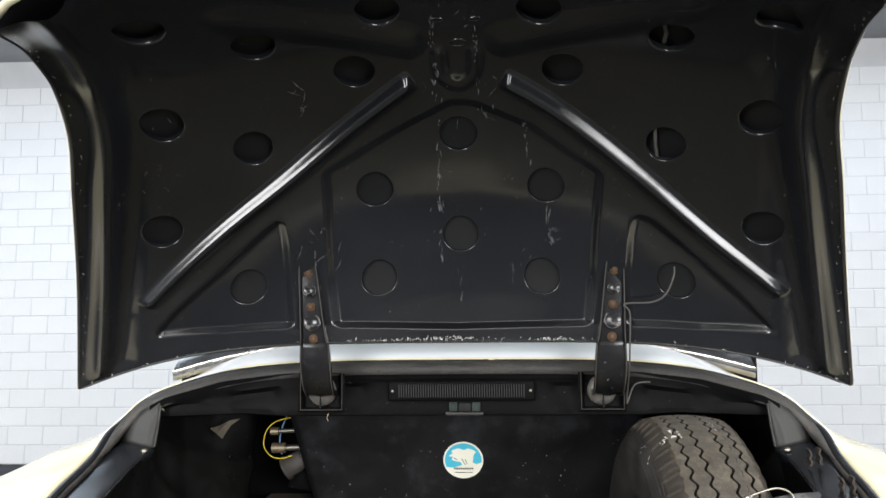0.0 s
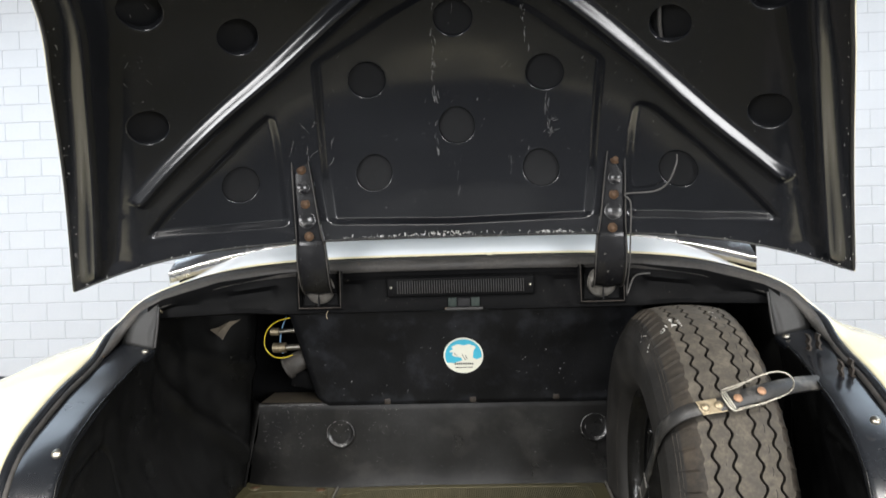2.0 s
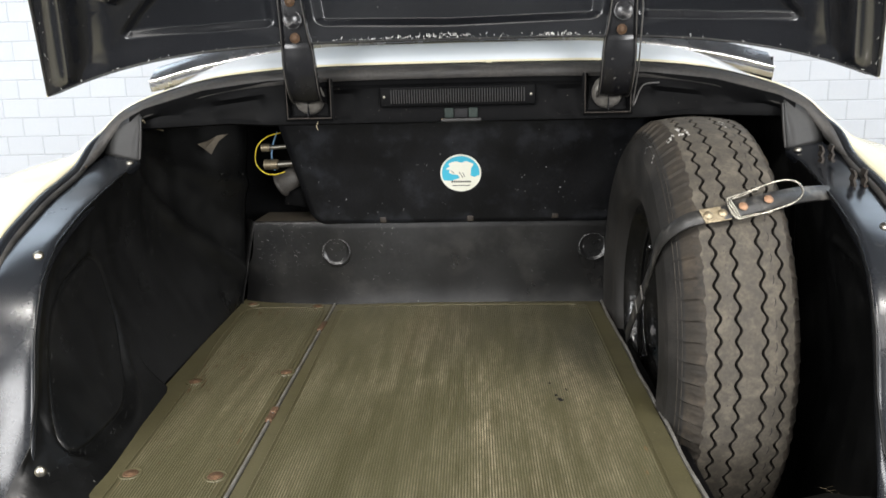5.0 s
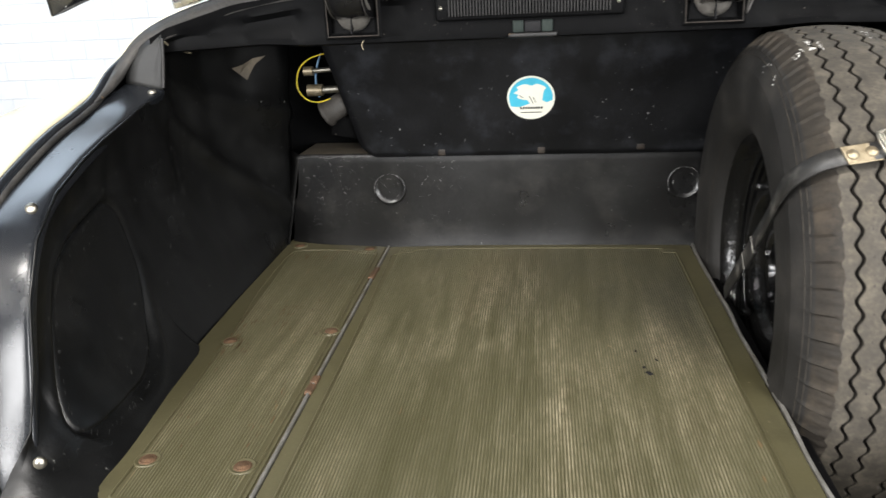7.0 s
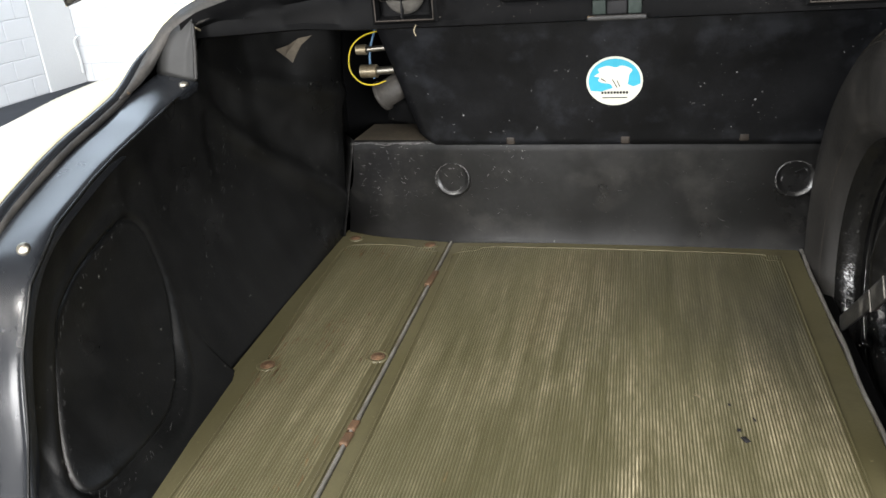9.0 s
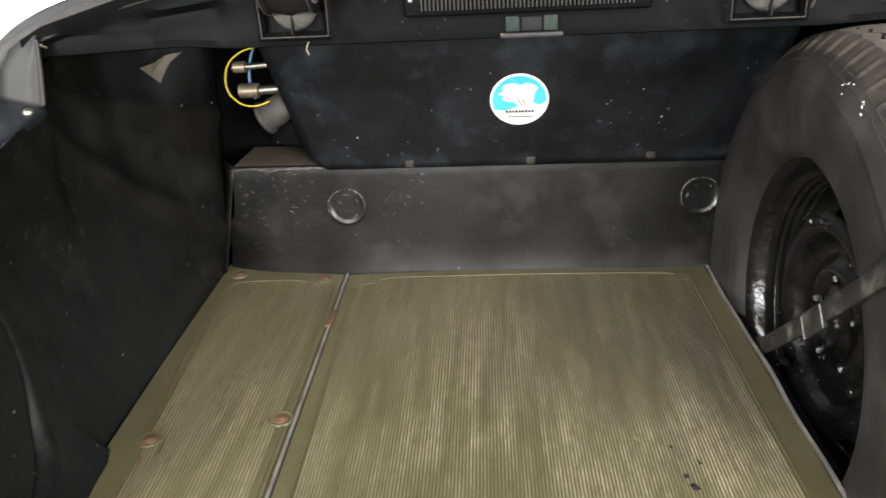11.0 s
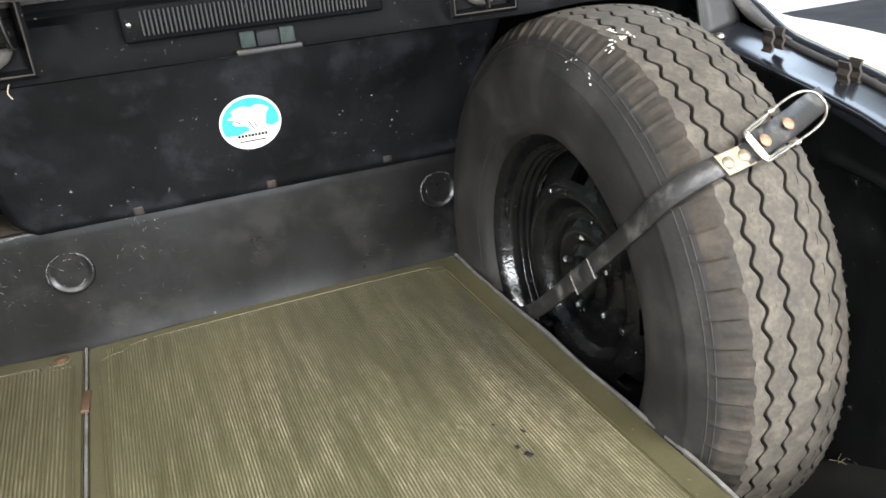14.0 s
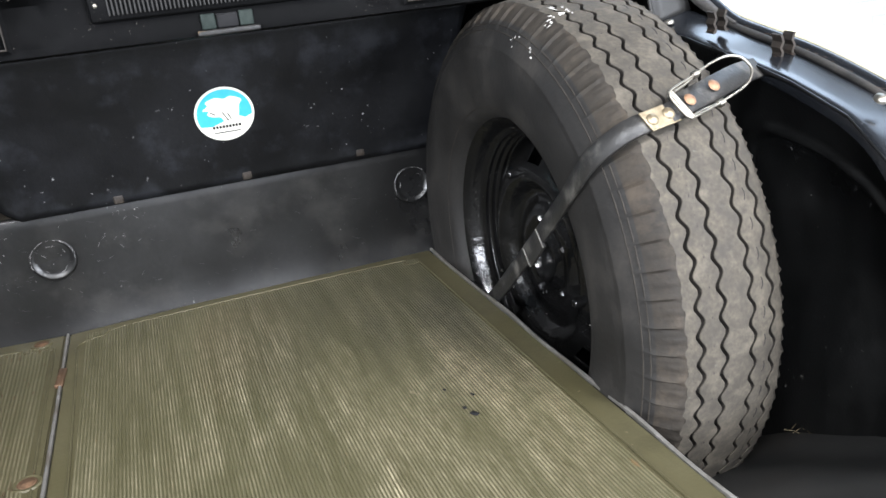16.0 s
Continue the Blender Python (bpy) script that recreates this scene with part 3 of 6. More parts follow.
def liner(s):
    """Moulded side panel from the gutter's edge down to the floor, with a pressed oval in it."""
    top = [(0.520, 1.44, 0.60), (0.500, 1.482, 0.66)] + [(x, y, z) for x, y, z in GUTTER[-3:0:-1]] + [(0.572, 2.005, 0.944)] + ([(0.585, 2.03, 0.975), (0.592, 2.08, 1.000), (0.575, 2.16, 1.002), (0.53, 2.22, 1.003), (0.462, 2.28, 1.003), (0.458, 2.30, 1.003)] if s < 0 else [(0.585, 2.03, 0.975), (0.592, 2.08, 1.000), (0.585, 2.17, 1.002), (0.56, 2.26, 1.003)])
    ys = np.concatenate((np.linspace(1.44, 1.86, 190), np.linspace(1.86, 2.30, 60)[1:]))
    tx = [p[1] for p in top]
    rows = []
    for y in ys:
        xt, zt = np.interp(y, tx, [p[0] for p in top]), np.interp(y, tx, [p[2] for p in top])
        if s < 0:
            xb, zb = np.interp(y, (1.44, 1.49, 1.80, 2.30), (0.425, 0.436, 0.482, 0.500)), 0.594
        else:
            xb, zb = np.interp(y, (1.44, 1.6, 1.9, 2.3), (0.53, 0.55, 0.56, 0.56)), np.interp(y, (1.44, 1.587, 1.716, 1.881, 2.3), (0.585, 0.525, 0.455, 0.345, 0.33))
        row = []
        for j in range(120):
            f = j / 119
            x = xt + (xb - xt) * f + 0.040 * math.sin(math.pi * f) * min(1, max(0, (y - 1.44) / 0.08), max(0, (2.31 - y) / 0.22))
            z = zt + (zb - zt) * f
            if s < 0 and f > 0.8 and y < 1.808:
                x -= 0.016 * ((f - 0.8) / 0.2) ** 2
            # pressed oval
            if 1.49 < y < 1.86:
                far, along = to_line(y, z, OVAL)
                far = -far if within(y, z, OVAL) else far
                fade = 0.22 + 0.78 / (1 + math.exp((y - 1.78) / 0.010))
                if s > 0:
                    fade *= 1 / (1 + math.exp((0.765 - z) / 0.010))
                if abs(far) < 0.0022 and fade > 0.6 and y < 1.772:
                    CREASE[s].append(Vector((s * (x - 0.0025), y, z)))
                x += fade * (0.0045 / (1 + math.exp(far / 0.0018)) + 0.0085 * math.exp(-(far / 0.0032) ** 2) - (0.0025 if s < 0 else 0.0075) * math.exp(-((far - 0.010) / 0.006) ** 2))
            if s < 0 and y > 1.95:
                # sagging folds towards the rear corner
                for fy, fz, dy, dz, deep in ((2.20, 0.905, 0.93, -0.37, 0.014), (2.15, 0.80, 0.72, -0.69, 0.012)):
                    off = (y - fy) * -dz + (z - fz) * dy
                    x -= deep * math.exp(-(off / 0.016) ** 2) * min(1.0, (y - 1.95) / 0.12) * min(1, f * 5, (1 - f) * 5) * (0.45 if fz > 0.85 else 1)
            x += 0.010 * noise.noise(Vector((y * 5, z * 5, s * 3))) * min(1, f * 6, (1 - f) * 6) + 0.003 * noise.noise(Vector((y * 22, z * 14, s * 7))) * min(1, f * 6, (1 - f) * 6)
            row.append(Vector((s * x, y, z)))
        rows.append(row)
    return thick(loft(rows), 0.002)


left_liner = part("side_liner", liner(-1), M_LINER, car, "black moulded side liner with pressed oval")
part("side_liner", liner(1), M_LINER, car, "black moulded side liner with pressed oval")

# closing sheets of the boot: floor pan, front bulkhead, cavity sides, tail inside
part("floor_pan", block((0.86, 0.98, 0.02), 0.003, pose(-0.10, 1.88, 0.565)), M_BLACK, car, smooth=False)
well = []
for y in np.linspace(1.40, 2.34, 40):
    z = np.interp(y, (1.40, 1.46, 1.587, 1.716, 1.881, 2.34), (0.60, 0.585, 0.525, 0.455, 0.340, 0.305))
    well.append([Vector((x, y, z + 0.012 * math.exp(-((x - 0.56) / 0.03) ** 2) + 0.004 * noise.noise(Vector((x * 14, y * 10, 3))))) for x in np.linspace(0.295, 0.60, 20)])
part("wheel_well", thick(loft(well), -0.003), M_FABRIC, car, "worn black vinyl lining of the spare wheel well")
part("well_side", block((0.006, 0.94, 0.30), 0, pose(0.292, 1.87, 0.44)), M_BLACK, car, smooth=False)
part("bulkhead", block((1.36, 0.012, 0.90), 0, pose(0, 2.42, 0.66)), M_BLACK, car, smooth=False)
for s in (-1, 1):
    part("quarter_inner", thick(loft([[Vector((s * 0.60, y, z)) if y < 2.2 else Vector((s * 0.64, y, z)) for z in (0.22, 0.6, 0.95, 1.02)] for y in (2.02, 2.2, 2.42)]), 0.003), M_BLACK, car, smooth=False)
part("parcel_shelf", block((1.10, 0.36, 0.01), 0, pose(0, 2.23, 1.045)), M_BLACK, car, smooth=False)
tail_rows = []
for x in np.linspace(-0.50, 0.50, 30):
    e = abs(x) / 0.5
    tail_rows.append([Vector((x, 1.405 + 0.03 * e ** 3, 0.552 + 0.02 * e ** 4)), Vector((x, 1.425 + 0.03 * e ** 3, 0.572)), Vector((x, 1.45, 0.588)), Vector((x, 1.47, 0.58))])
part("tail_sill", thick(loft(tail_rows), 0.003), M_BLACK, car, "black sill at the tail")

# lower rear panel with two blanking plugs
panel_rows = []
for z in np.linspace(0.575, 0.782, 14):
    f = (z - 0.6) / 0.182
    xl = np.interp(z, (0.575, 0.62, 0.695, 0.705, 0.782), (-0.497, -0.488, -0.474, -0.464, -0.452))
    panel_rows.append([Vector((x, 2.284 + 0.030 * max(0.0, (-0.36 - x) / 0.14) ** 2 * max(0.0, 1 - f) - 0.010 * max(0, f) - 0.016 * max(0.0, 1 - (z - 0.575) / 0.07) ** 2 + 0.0015 * noise.noise(Vector((x * 8, z * 8, 0))), z)) for x in np.linspace(xl, 0.60, 60)])
rounded = [[Vector((p.x, p.y + dy, 0.782 + dz)) for p in panel_rows[-1]] for dy, dz in ((0.002, 0.003), (0.006, 0.004), (0.12, 0.004))]
rear_panel = part("rear_panel", loft(panel_rows + rounded[:2]), M_REAR, car, "dusty dark grey rear seat panel with two plugs")
part("ledge", loft([rounded[1], rounded[2]]), M_LEDGE, car, "dusty brown ledge behind the panel")
part("panel_return", thick(loft([[Vector((np.interp(z, (0.575, 0.782), (-0.497, -0.452)) - d, 2.28 + d * 1.4, z)) for z in np.linspace(0.575, 0.786, 8)] for d in (0.0, 0.01, 0.10)]), 0.002), M_REAR, car)
for x, z in ((-0.2745, 0.716), (0.2805, 0.722)):
    part("plug", turned([(0.0001, 0.0006), (0.020, 0.0005), (0.0245, 0.0008), (0.027, 0.0030), (0.0295, 0.0034), (0.0315, 0.0024), (0.0325, -0.001)], 40, facing((x, 2.2775, z), (0, -1, 0.05))), M_REAR, rear_panel, "round rubber blanking plug")

# hinged black board above it, with rusty clips
def board_y(z):
    return 2.268 - 0.349 * (z - 0.795)


brd = []
for j in range(20):
    f = j / 19
    z = 0.783 + f * 0.225
    xl = -0.317 - 0.046 * f - 0.012 * max(0, 1 - abs(f) / 0.08) * 0
    if f < 0.08:
        xl += 0.02 * (1 - f / 0.08)
    xr = 0.300 + 0.056 * f
    brd.append([Vector((x, board_y(z) + 0.002 * noise.noise(Vector((x * 5, z * 7, 2))), z)) for x in np.linspace(xl, xr + 0.02, 50)])
board = part("partition_board", thick(loft(brd), 0.006), M_BOARD, car, "scratched black partition board with a round sticker")
for x, z in ((-0.167, 0.794), (0.019, 0.795), (0.198, 0.799)):
    part("board_clip", block((0.014, 0.010, 0.013), 0.002, pose(x, 2.266, z - 0.005, 10)), M_CLIP, board, "small browned steel clip")

# round sticker: ivory disc, sky, pale shape and bars for its writing
NRM = Vector((0, -1, -0.349)).normalized()
ST = facing((0.002, board_y(0.889) - 0.0015, 0.889), NRM)
UPV, RTV = Vector((0, -0.329, 0.944)), Vector((1, 0, 0))


def flat_shape(points, lift):
    bm = bmesh.new()
    c = Vector((0.002, board_y(0.893), 0.893)) + NRM * (0.0075 + lift)
    lo = [bm.verts.new(c + RTV * x + UPV * y) for x, y in points]
    bm.faces.new(lo)
    ex = bmesh.ops.extrude_face_region(bm, geom=bm.faces[:])
    bmesh.ops.translate(bm, verts=[v for v in ex["geom"] if isinstance(v, bmesh.types.BMVert)], vec=-NRM * 0.0005)
    return bm


def disc(r, n=48, y0=-9.0, y1=9.0):
    return [(r * math.cos(a), max(y0, min(y1, r * math.sin(a)))) for a in (2 * math.pi * i / n for i in range(n))]


part("sticker", flat_shape(disc(0.042), 0.0), M_STICK, board, "round ivory and sky blue sticker", smooth=False)
part("sticker_sky", flat_shape([(0.0385 * math.cos(a), 0.0385 * math.sin(a)) for a in np.linspace(-0.12, math.pi + 0.42, 40)] + [(-0.020, -0.017), (0.0, -0.010), (0.018, -0.004), (0.028, -0.009)], 0.0006), M_SKYBLUE, board, smooth=False)
cloud = [(-0.030, 0.010), (-0.022, 0.016), (-0.024, 0.022), (-0.010, 0.027), (0.002, 0.024), (0.012, 0.027), (0.026, 0.020), (0.022, 0.012), (0.020, -0.002), (0.016, -0.012),
         (0.006, -0.012), (0.000, -0.014), (-0.006, -0.004), (-0.016, -0.002), (-0.024, 0.002), (-0.022, 0.008)]
part("sticker_shape", flat_shape([(p.x, p.y) for p in spline([(x, y, 0) for x, y in cloud], 60, True)], 0.0011), M_STICK, board, smooth=False)
for k in range(9):
    bx = -0.0195 + k * 0.0046
    part("sticker_bar", flat_shape([(bx, -0.021), (bx + 0.0030, -0.021), (bx + 0.0030, -0.0170), (bx, -0.0170)], 0.0011), M_INK_SHADE, board, "dark bar of lettering", smooth=False)
part("sticker_bar", flat_shape([(-0.018, -0.0285), (0.019, -0.0285), (0.019, -0.0272), (-0.018, -0.0272)], 0.0011), M_INK_SHADE, board, "thin dark bar of lettering", smooth=False)
for x0, y0, x1, y1 in ((-0.003, 0.004, 0.004, -0.010), (0.004, 0.002, 0.008, -0.008), (-0.020, 0.006, -0.013, 0.001)):
    d = Vector((x1 - x0, y1 - y0)).normalized().orthogonal() * 0.0006
    part("sticker_line", flat_shape([(x0 + d.x, y0 + d.y), (x1 + d.x, y1 + d.y), (x1 - d.x, y1 - d.y), (x0 - d.x, y0 - d.y)], 0.0016), M_INK_SHADE, board, smooth=False)

# header under the rear shelf
head = []
for x in np.linspace(-0.575, 0.575, 90):
    rz = np.interp(abs(x), [p[0] for p in RIM[:6]], [p[2] for p in RIM[:6]])
    ry = np.interp(abs(x), [p[0] for p in RIM[:6]], [p[1] for p in RIM[:6]])
    bz = np.interp(abs(x), (0, 0.33, 0.40, 0.56), (1.008, 1.008, 1.012, 1.006))
    press = 0.006 * (1 if 0.165 < abs(x) < 0.215 or 0.34 < abs(x) < 0.44 else 0)
    head.append([Vector((x, ry - 0.016, rz - 0.014)), Vector((x, ry - 0.013, rz - 0.030)), Vector((x, 2.018, rz - 0.036)), Vector((x, 2.019 + press, rz - 0.044)), Vector((x, 2.017 + press, bz + 0.02)), Vector((x, 2.015, bz + 0.008)),
                 Vector((x, 2.016, bz)), Vector((x, 2.03, bz - 0.003)), Vector((x, 2.215, bz + 0.002))])
header = part("header_panel", loft(head), M_BLACK, car, "black pressed header panel with a ribbed vent", sharp=40)
gr = part("vent", block((0.270, 0.010, 0.036), 0.003, pose(0.006, 2.012, 1.052)), M_BLACK, header, "ribbed vent grille")
rib_mesh = mesh_of(block((0.0022, 0.004, 0.024), 0.0006, segments=1), M_VENT, False)
for i in range(52):
    part("vent_rib", rib_mesh, None, gr, at=pose(-0.1085 + i * 0.0045, 2.0062, 1.052))
for x in (-0.121, 0.133):
    part("vent_screw", SCREW, None, gr, at=facing((x, 2.0065, 1.052), (0, -1, 0)) @ Matrix.Diagonal((0.42, 0.42, 0.42, 1)))
# solid dark block in place of the shade inside the slot
part("catch_slot", block((0.024, 0.008, 0.016), 0.002, pose(0.012, 2.0135, 1.022)), M_INK_SHADE, header, "dark slot of the catch")
for x in (-0.009, 0.033):
    part("catch_patch", block((0.016, 0.005, 0.017), 0.0015, pose(x, 2.0135, 1.0225)), M_TEAL, header, "bare grey green primer")
part("catch_plate", block((0.070, 0.007, 0.006), 0.0015, pose(0.012, 2.010, 1.0105)), M_VENT, header)

# hinge pockets and hinge arms
for s in (-1, 1):
    cx = s * 0.258 + 0.005
    pocket = []
    for w, y in ((0.043, 2.008), (0.038, 2.005), (0.034, 2.010), (0.034, 2.05)):
        pocket.append([Vector((cx - w, y, 1.014 + 0.043 - w)), Vector((cx + w, y, 1.014 + 0.043 - w)), Vector((cx + w, y, 1.085)), Vector((cx - w, y, 1.085))])
    hp = part("hinge_pocket", loft(pocket, True), M_BLACK, header, "rust-edged hinge pocket", smooth=False)
    part("pocket_edge", tube([(cx - 0.0385, 2.0045, 1.085), (cx - 0.0385, 2.0045, 1.05), (cx - 0.0385, 2.0045, 1.0185), (cx, 2.0045, 1.0185), (cx + 0.0385, 2.0045, 1.0185), (cx + 0.0385, 2.0045, 1.05), (cx + 0.0385, 2.0045, 1.085)], 0.0013, 6), M_CLIP, hp, "rusty edge")
    part("hinge_pocket_back", block((0.07, 0.004, 0.075), 0, pose(cx, 2.05, 1.05)), M_INK_SHADE, header, smooth=False)
    part("hinge_drum", turned([(0.0001, 0.012), (0.010, 0.0108), (0.018, 0.0075), (0.0235, 0.003), (0.0258, -0.003), (0.0262, -0.02)], 28, facing((cx, 2.008, 1.049), (0, -1, -0.25))), M_DRUM, header, "worn pale hinge drum")
    part("drum_seam", block((0.0016, 0.010, 0.052), 0.0004, facing((cx, 2.0035, 1.047), (0, 0.25, 1))), M_INK_SHADE, header)

# ---- the open boot lid ----
def hermite(keys, t):
    """Smooth curve through keys (t, value, ...)."""
    k = np.array(keys, float)
    ts, vs = k[:, 0], k[:, 1:]
    m = np.gradient(vs, ts, axis=0)
    i = int(np.clip(np.searchsorted(ts, t) - 1, 0, len(ts) - 2))
    w = ts[i + 1] - ts[i]
    s = (t - ts[i]) / w
    return ((2 * s ** 3 - 3 * s ** 2 + 1) * vs[i] + (s ** 3 - 2 * s ** 2 + s) * w * m[i]
            + (3 * s ** 2 - 2 * s ** 3) * vs[i + 1] + (s ** 3 - s ** 2) * w * m[i + 1])


# the open lid: its middle line (y, z) and its side edge (x, y, z), from the hinge edge to the tail
LID_MID = [(0, 1.940, 1.145), (0.25, 1.926, 1.280), (0.45, 1.875, 1.400), (0.6, 1.785, 1.505),
           (0.7, 1.700, 1.562), (0.82, 1.590, 1.600), (1.0, 1.410, 1.628)]
LID_EDGE = [(0, 0.643, 1.876, 1.070), (0.25, 0.594, 1.771, 1.242), (0.45, 0.544, 1.657, 1.362),
            (0.6, 0.503, 1.566, 1.431), (0.7, 0.485, 1.500, 1.466), (0.82, 0.456, 1.400, 1.475), (1.0, 0.410, 1.260, 1.452)]


def lid_point(a, h):
    """A place on the lid's inner skin: a from -1 to 1 across, h from 0 (hinges) to 1 (tail)."""
    cy, cz = hermite(LID_MID, h)
    ex, ey, ez = hermite(LID_EDGE, h)
    p = 2.2 + 1.8 * max(0.0, 1 - h / 0.5)
    return np.array((ex * a, cy + (ey - cy) * abs(a) ** 2.1, cz + (ez - cz) * abs(a) ** p))

HOLES = [(-0.196, 0.821), (0.281, 0.817), (-0.798, 0.832), (-0.555, 0.759), (-0.286, 0.690), (0.349, 0.684), (0.637, 0.758), (0.863, 0.825),
         (-0.812, 0.603), (-0.595, 0.546), (0.023, 0.560), (0.632, 0.537), (0.856, 0.588), (-0.243, 0.448), (0.285, 0.450), (-0.815, 0.357),
         (0.839, 0.343), (0.019, 0.333), (-0.587, 0.185), (-0.222, 0.205), (0.251, 0.204), (0.613, 0.191)]
BEADS = [  # (points (a, h), height, half width, fall of the height along it)
    ([(-0.114, 0.674), (-0.351, 0.569), (-0.592, 0.419), (-0.755, 0.269), (-0.848, 0.165)], 0.0215, 0.0112, 0.40),
    ([(0.172, 0.672), (0.360, 0.598), (0.557, 0.477), (0.733, 0.309), (0.871, 0.181)], 0.0215, 0.0112, 0.40),
    ([(-0.60, 0.83), (-0.36, 0.785), (-0.12, 0.748)], 0.007, 0.021, 0), ([(0.18, 0.748), (0.43, 0.785), (0.66, 0.83)], 0.007, 0.021, 0),
    ([(-0.026, 0.72), (-0.018, 0.680), (0.03, 0.662), (0.078, 0.680), (0.086, 0.72)], 0.005, 0.010, 0),
]
LID_LONG = 0.80


def to_metric(a, h):
    return hermite(LID_EDGE, h)[0] * a, LID_LONG * h


BEAD_LINES = []
for pts, top, wide, fall in BEADS:
    flat = [Vector((*to_metric(a, h), 0)) for a, h in pts]
    BEAD_LINES.append((np.array([p[:2] for p in spline(flat, 40)]), top, wide, fall))


# sunken fields of the inner panel, in metres across and up from the hinge edge
FIELDS = [
    [(-0.291, 0.300), (-0.289, 0.250), (-0.291, 0.162), (-0.290, 0.047), (-0.394, 0.047), (-0.512, 0.060), (-0.481, 0.100), (-0.400, 0.185), (-0.314, 0.280)],
    [(-0.209, 0.392), (-0.216, 0.278), (-0.218, 0.158), (-0.211, 0.045), (-0.003, 0.038), (0.231, 0.044), (0.238, 0.173), (0.2395, 0.299), (0.2405, 0.382), (0.132, 0.457),
     (0.036, 0.497), (0.001, 0.4985), (-0.092, 0.455)],
    [(0.300, 0.298), (0.296, 0.243), (0.296, 0.145), (0.302, 0.045), (0.415, 0.048), (0.523, 0.064), (0.488, 0.105), (0.4055, 0.202), (0.3235, 0.2896)],
]
FIELD_LINES = []
for field in FIELDS:
    ring = []
    for i, b in enumerate(field):
        p, q, r = Vector((*field[i - 1], 0)), Vector((*b, 0)), Vector((*field[(i + 1) % len(field)], 0))
        m, n = q + (p - q).normalized() * 0.010, q + (r - q).normalized() * 0.010
        ring += [m * (1 - t) ** 2 + q * (2 * t * (1 - t)) + n * t ** 2 for t in (0, 0.25, 0.5, 0.75, 1)]
    ring = np.array([p[:2] for p in ring + ring[:1]])
    run = np.concatenate(([0], np.cumsum(np.linalg.norm(np.diff(ring, axis=0), axis=1))))
    at = np.linspace(0, run[-1], int(run[-1] / 0.004))
    ring = np.stack((np.interp(at, run, ring[:, 0]), np.interp(at, run, ring[:, 1])), 1)
    FIELD_LINES.append(ring)
    BEAD_LINES.append((ring, 0.0, 0.0048, 0))


FLANK = ((-0.030, -0.020, -0.012, -0.006, -0.002, 0.001, 0.0125, 0.0155), (0.0, -0.02, 0.20, 0.66, 0.94, 1.0, 0.06, 0.0))


def relief(a, h):
    """How far the inner panel stands proud of its plain curve."""
    u, v = to_metric(a, h)
    e = hermite(LID_EDGE, h)[0] - abs(u)
    foot = min(1.0, max(0.0, v / 0.022))
    foot = foot * foot * (3 - 2 * foot)
    d = foot * (0.010 * math.exp(-((e - 0.033) / 0.013) ** 2) - 0.006 * math.exp(-((e - 0.066) / 0.016) ** 2))
    d += 0.0015 * math.exp(-(v / 0.010) ** 2)
    if e > 0.05:
        d -= 0.003 / (1 + math.exp(-(v - 0.030) / 0.006))
    for ring in FIELD_LINES:
        if ring[:, 0].min() - 0.03 < u < ring[:, 0].max() + 0.03 and ring[:, 1].min() - 0.03 < v < ring[:, 1].max() + 0.03:
            far = to_line(u, v, ring)[0]
            k = max(0.0, min(1.0, 0.5 + (far if within(u, v, ring) else -far) / 0.020))
            d -= 0.0098 * k * k * (3 - 2 * k)
    for line, top, wide, fall in BEAD_LINES:
        if not top:
            continue
        if u < line[:, 0].min() - 0.05 or u > line[:, 0].max() + 0.05 or v < line[:, 1].min() - 0.05 or v > line[:, 1].max() + 0.05:
            continue
        far, along = to_line(u, v, line)
        if fall:
            # a long bright flank towards the tail, a rounded crest and a hollow below
            side = far if v > np.interp(along * (len(line) - 1), range(len(line)), line[:, 1]) else -far
            tip = min(1.0, along / 0.04, (1 - along) / 0.05)
            d += top * (1 - fall * along) * max(0.0, tip * (2 - tip)) * sum(np.interp(side + e, FLANK[0], FLANK[1]) for e in (-0.0012, 0, 0.0012)) / 3
            continue
        k = far / (1.65 * wide)
        if k < 1:
            d += top * (1 - k * k) ** 2
    return d + 0.0012 * noise.noise(Vector((u * 7, v * 7, 1.7)))


def bead_gap(p):
    """Distance to the nearest bead, in its half widths."""
    return min(to_line(p[0], p[1], line)[0] / wide for line, top, wide, fall in BEAD_LINES)


def lid_normal(a, h):
    t = 1e-3
    pa = Vector(lid_point(a + t, h)) - Vector(lid_point(a - t, h))
    ph = Vector(lid_point(a, h + t)) - Vector(lid_point(a, h - t))
    return pa.cross(ph).normalized()


def lid_place(a, h, lift=0.0):
    return Vector(lid_point(a, h)) + lid_normal(a, h) * lift


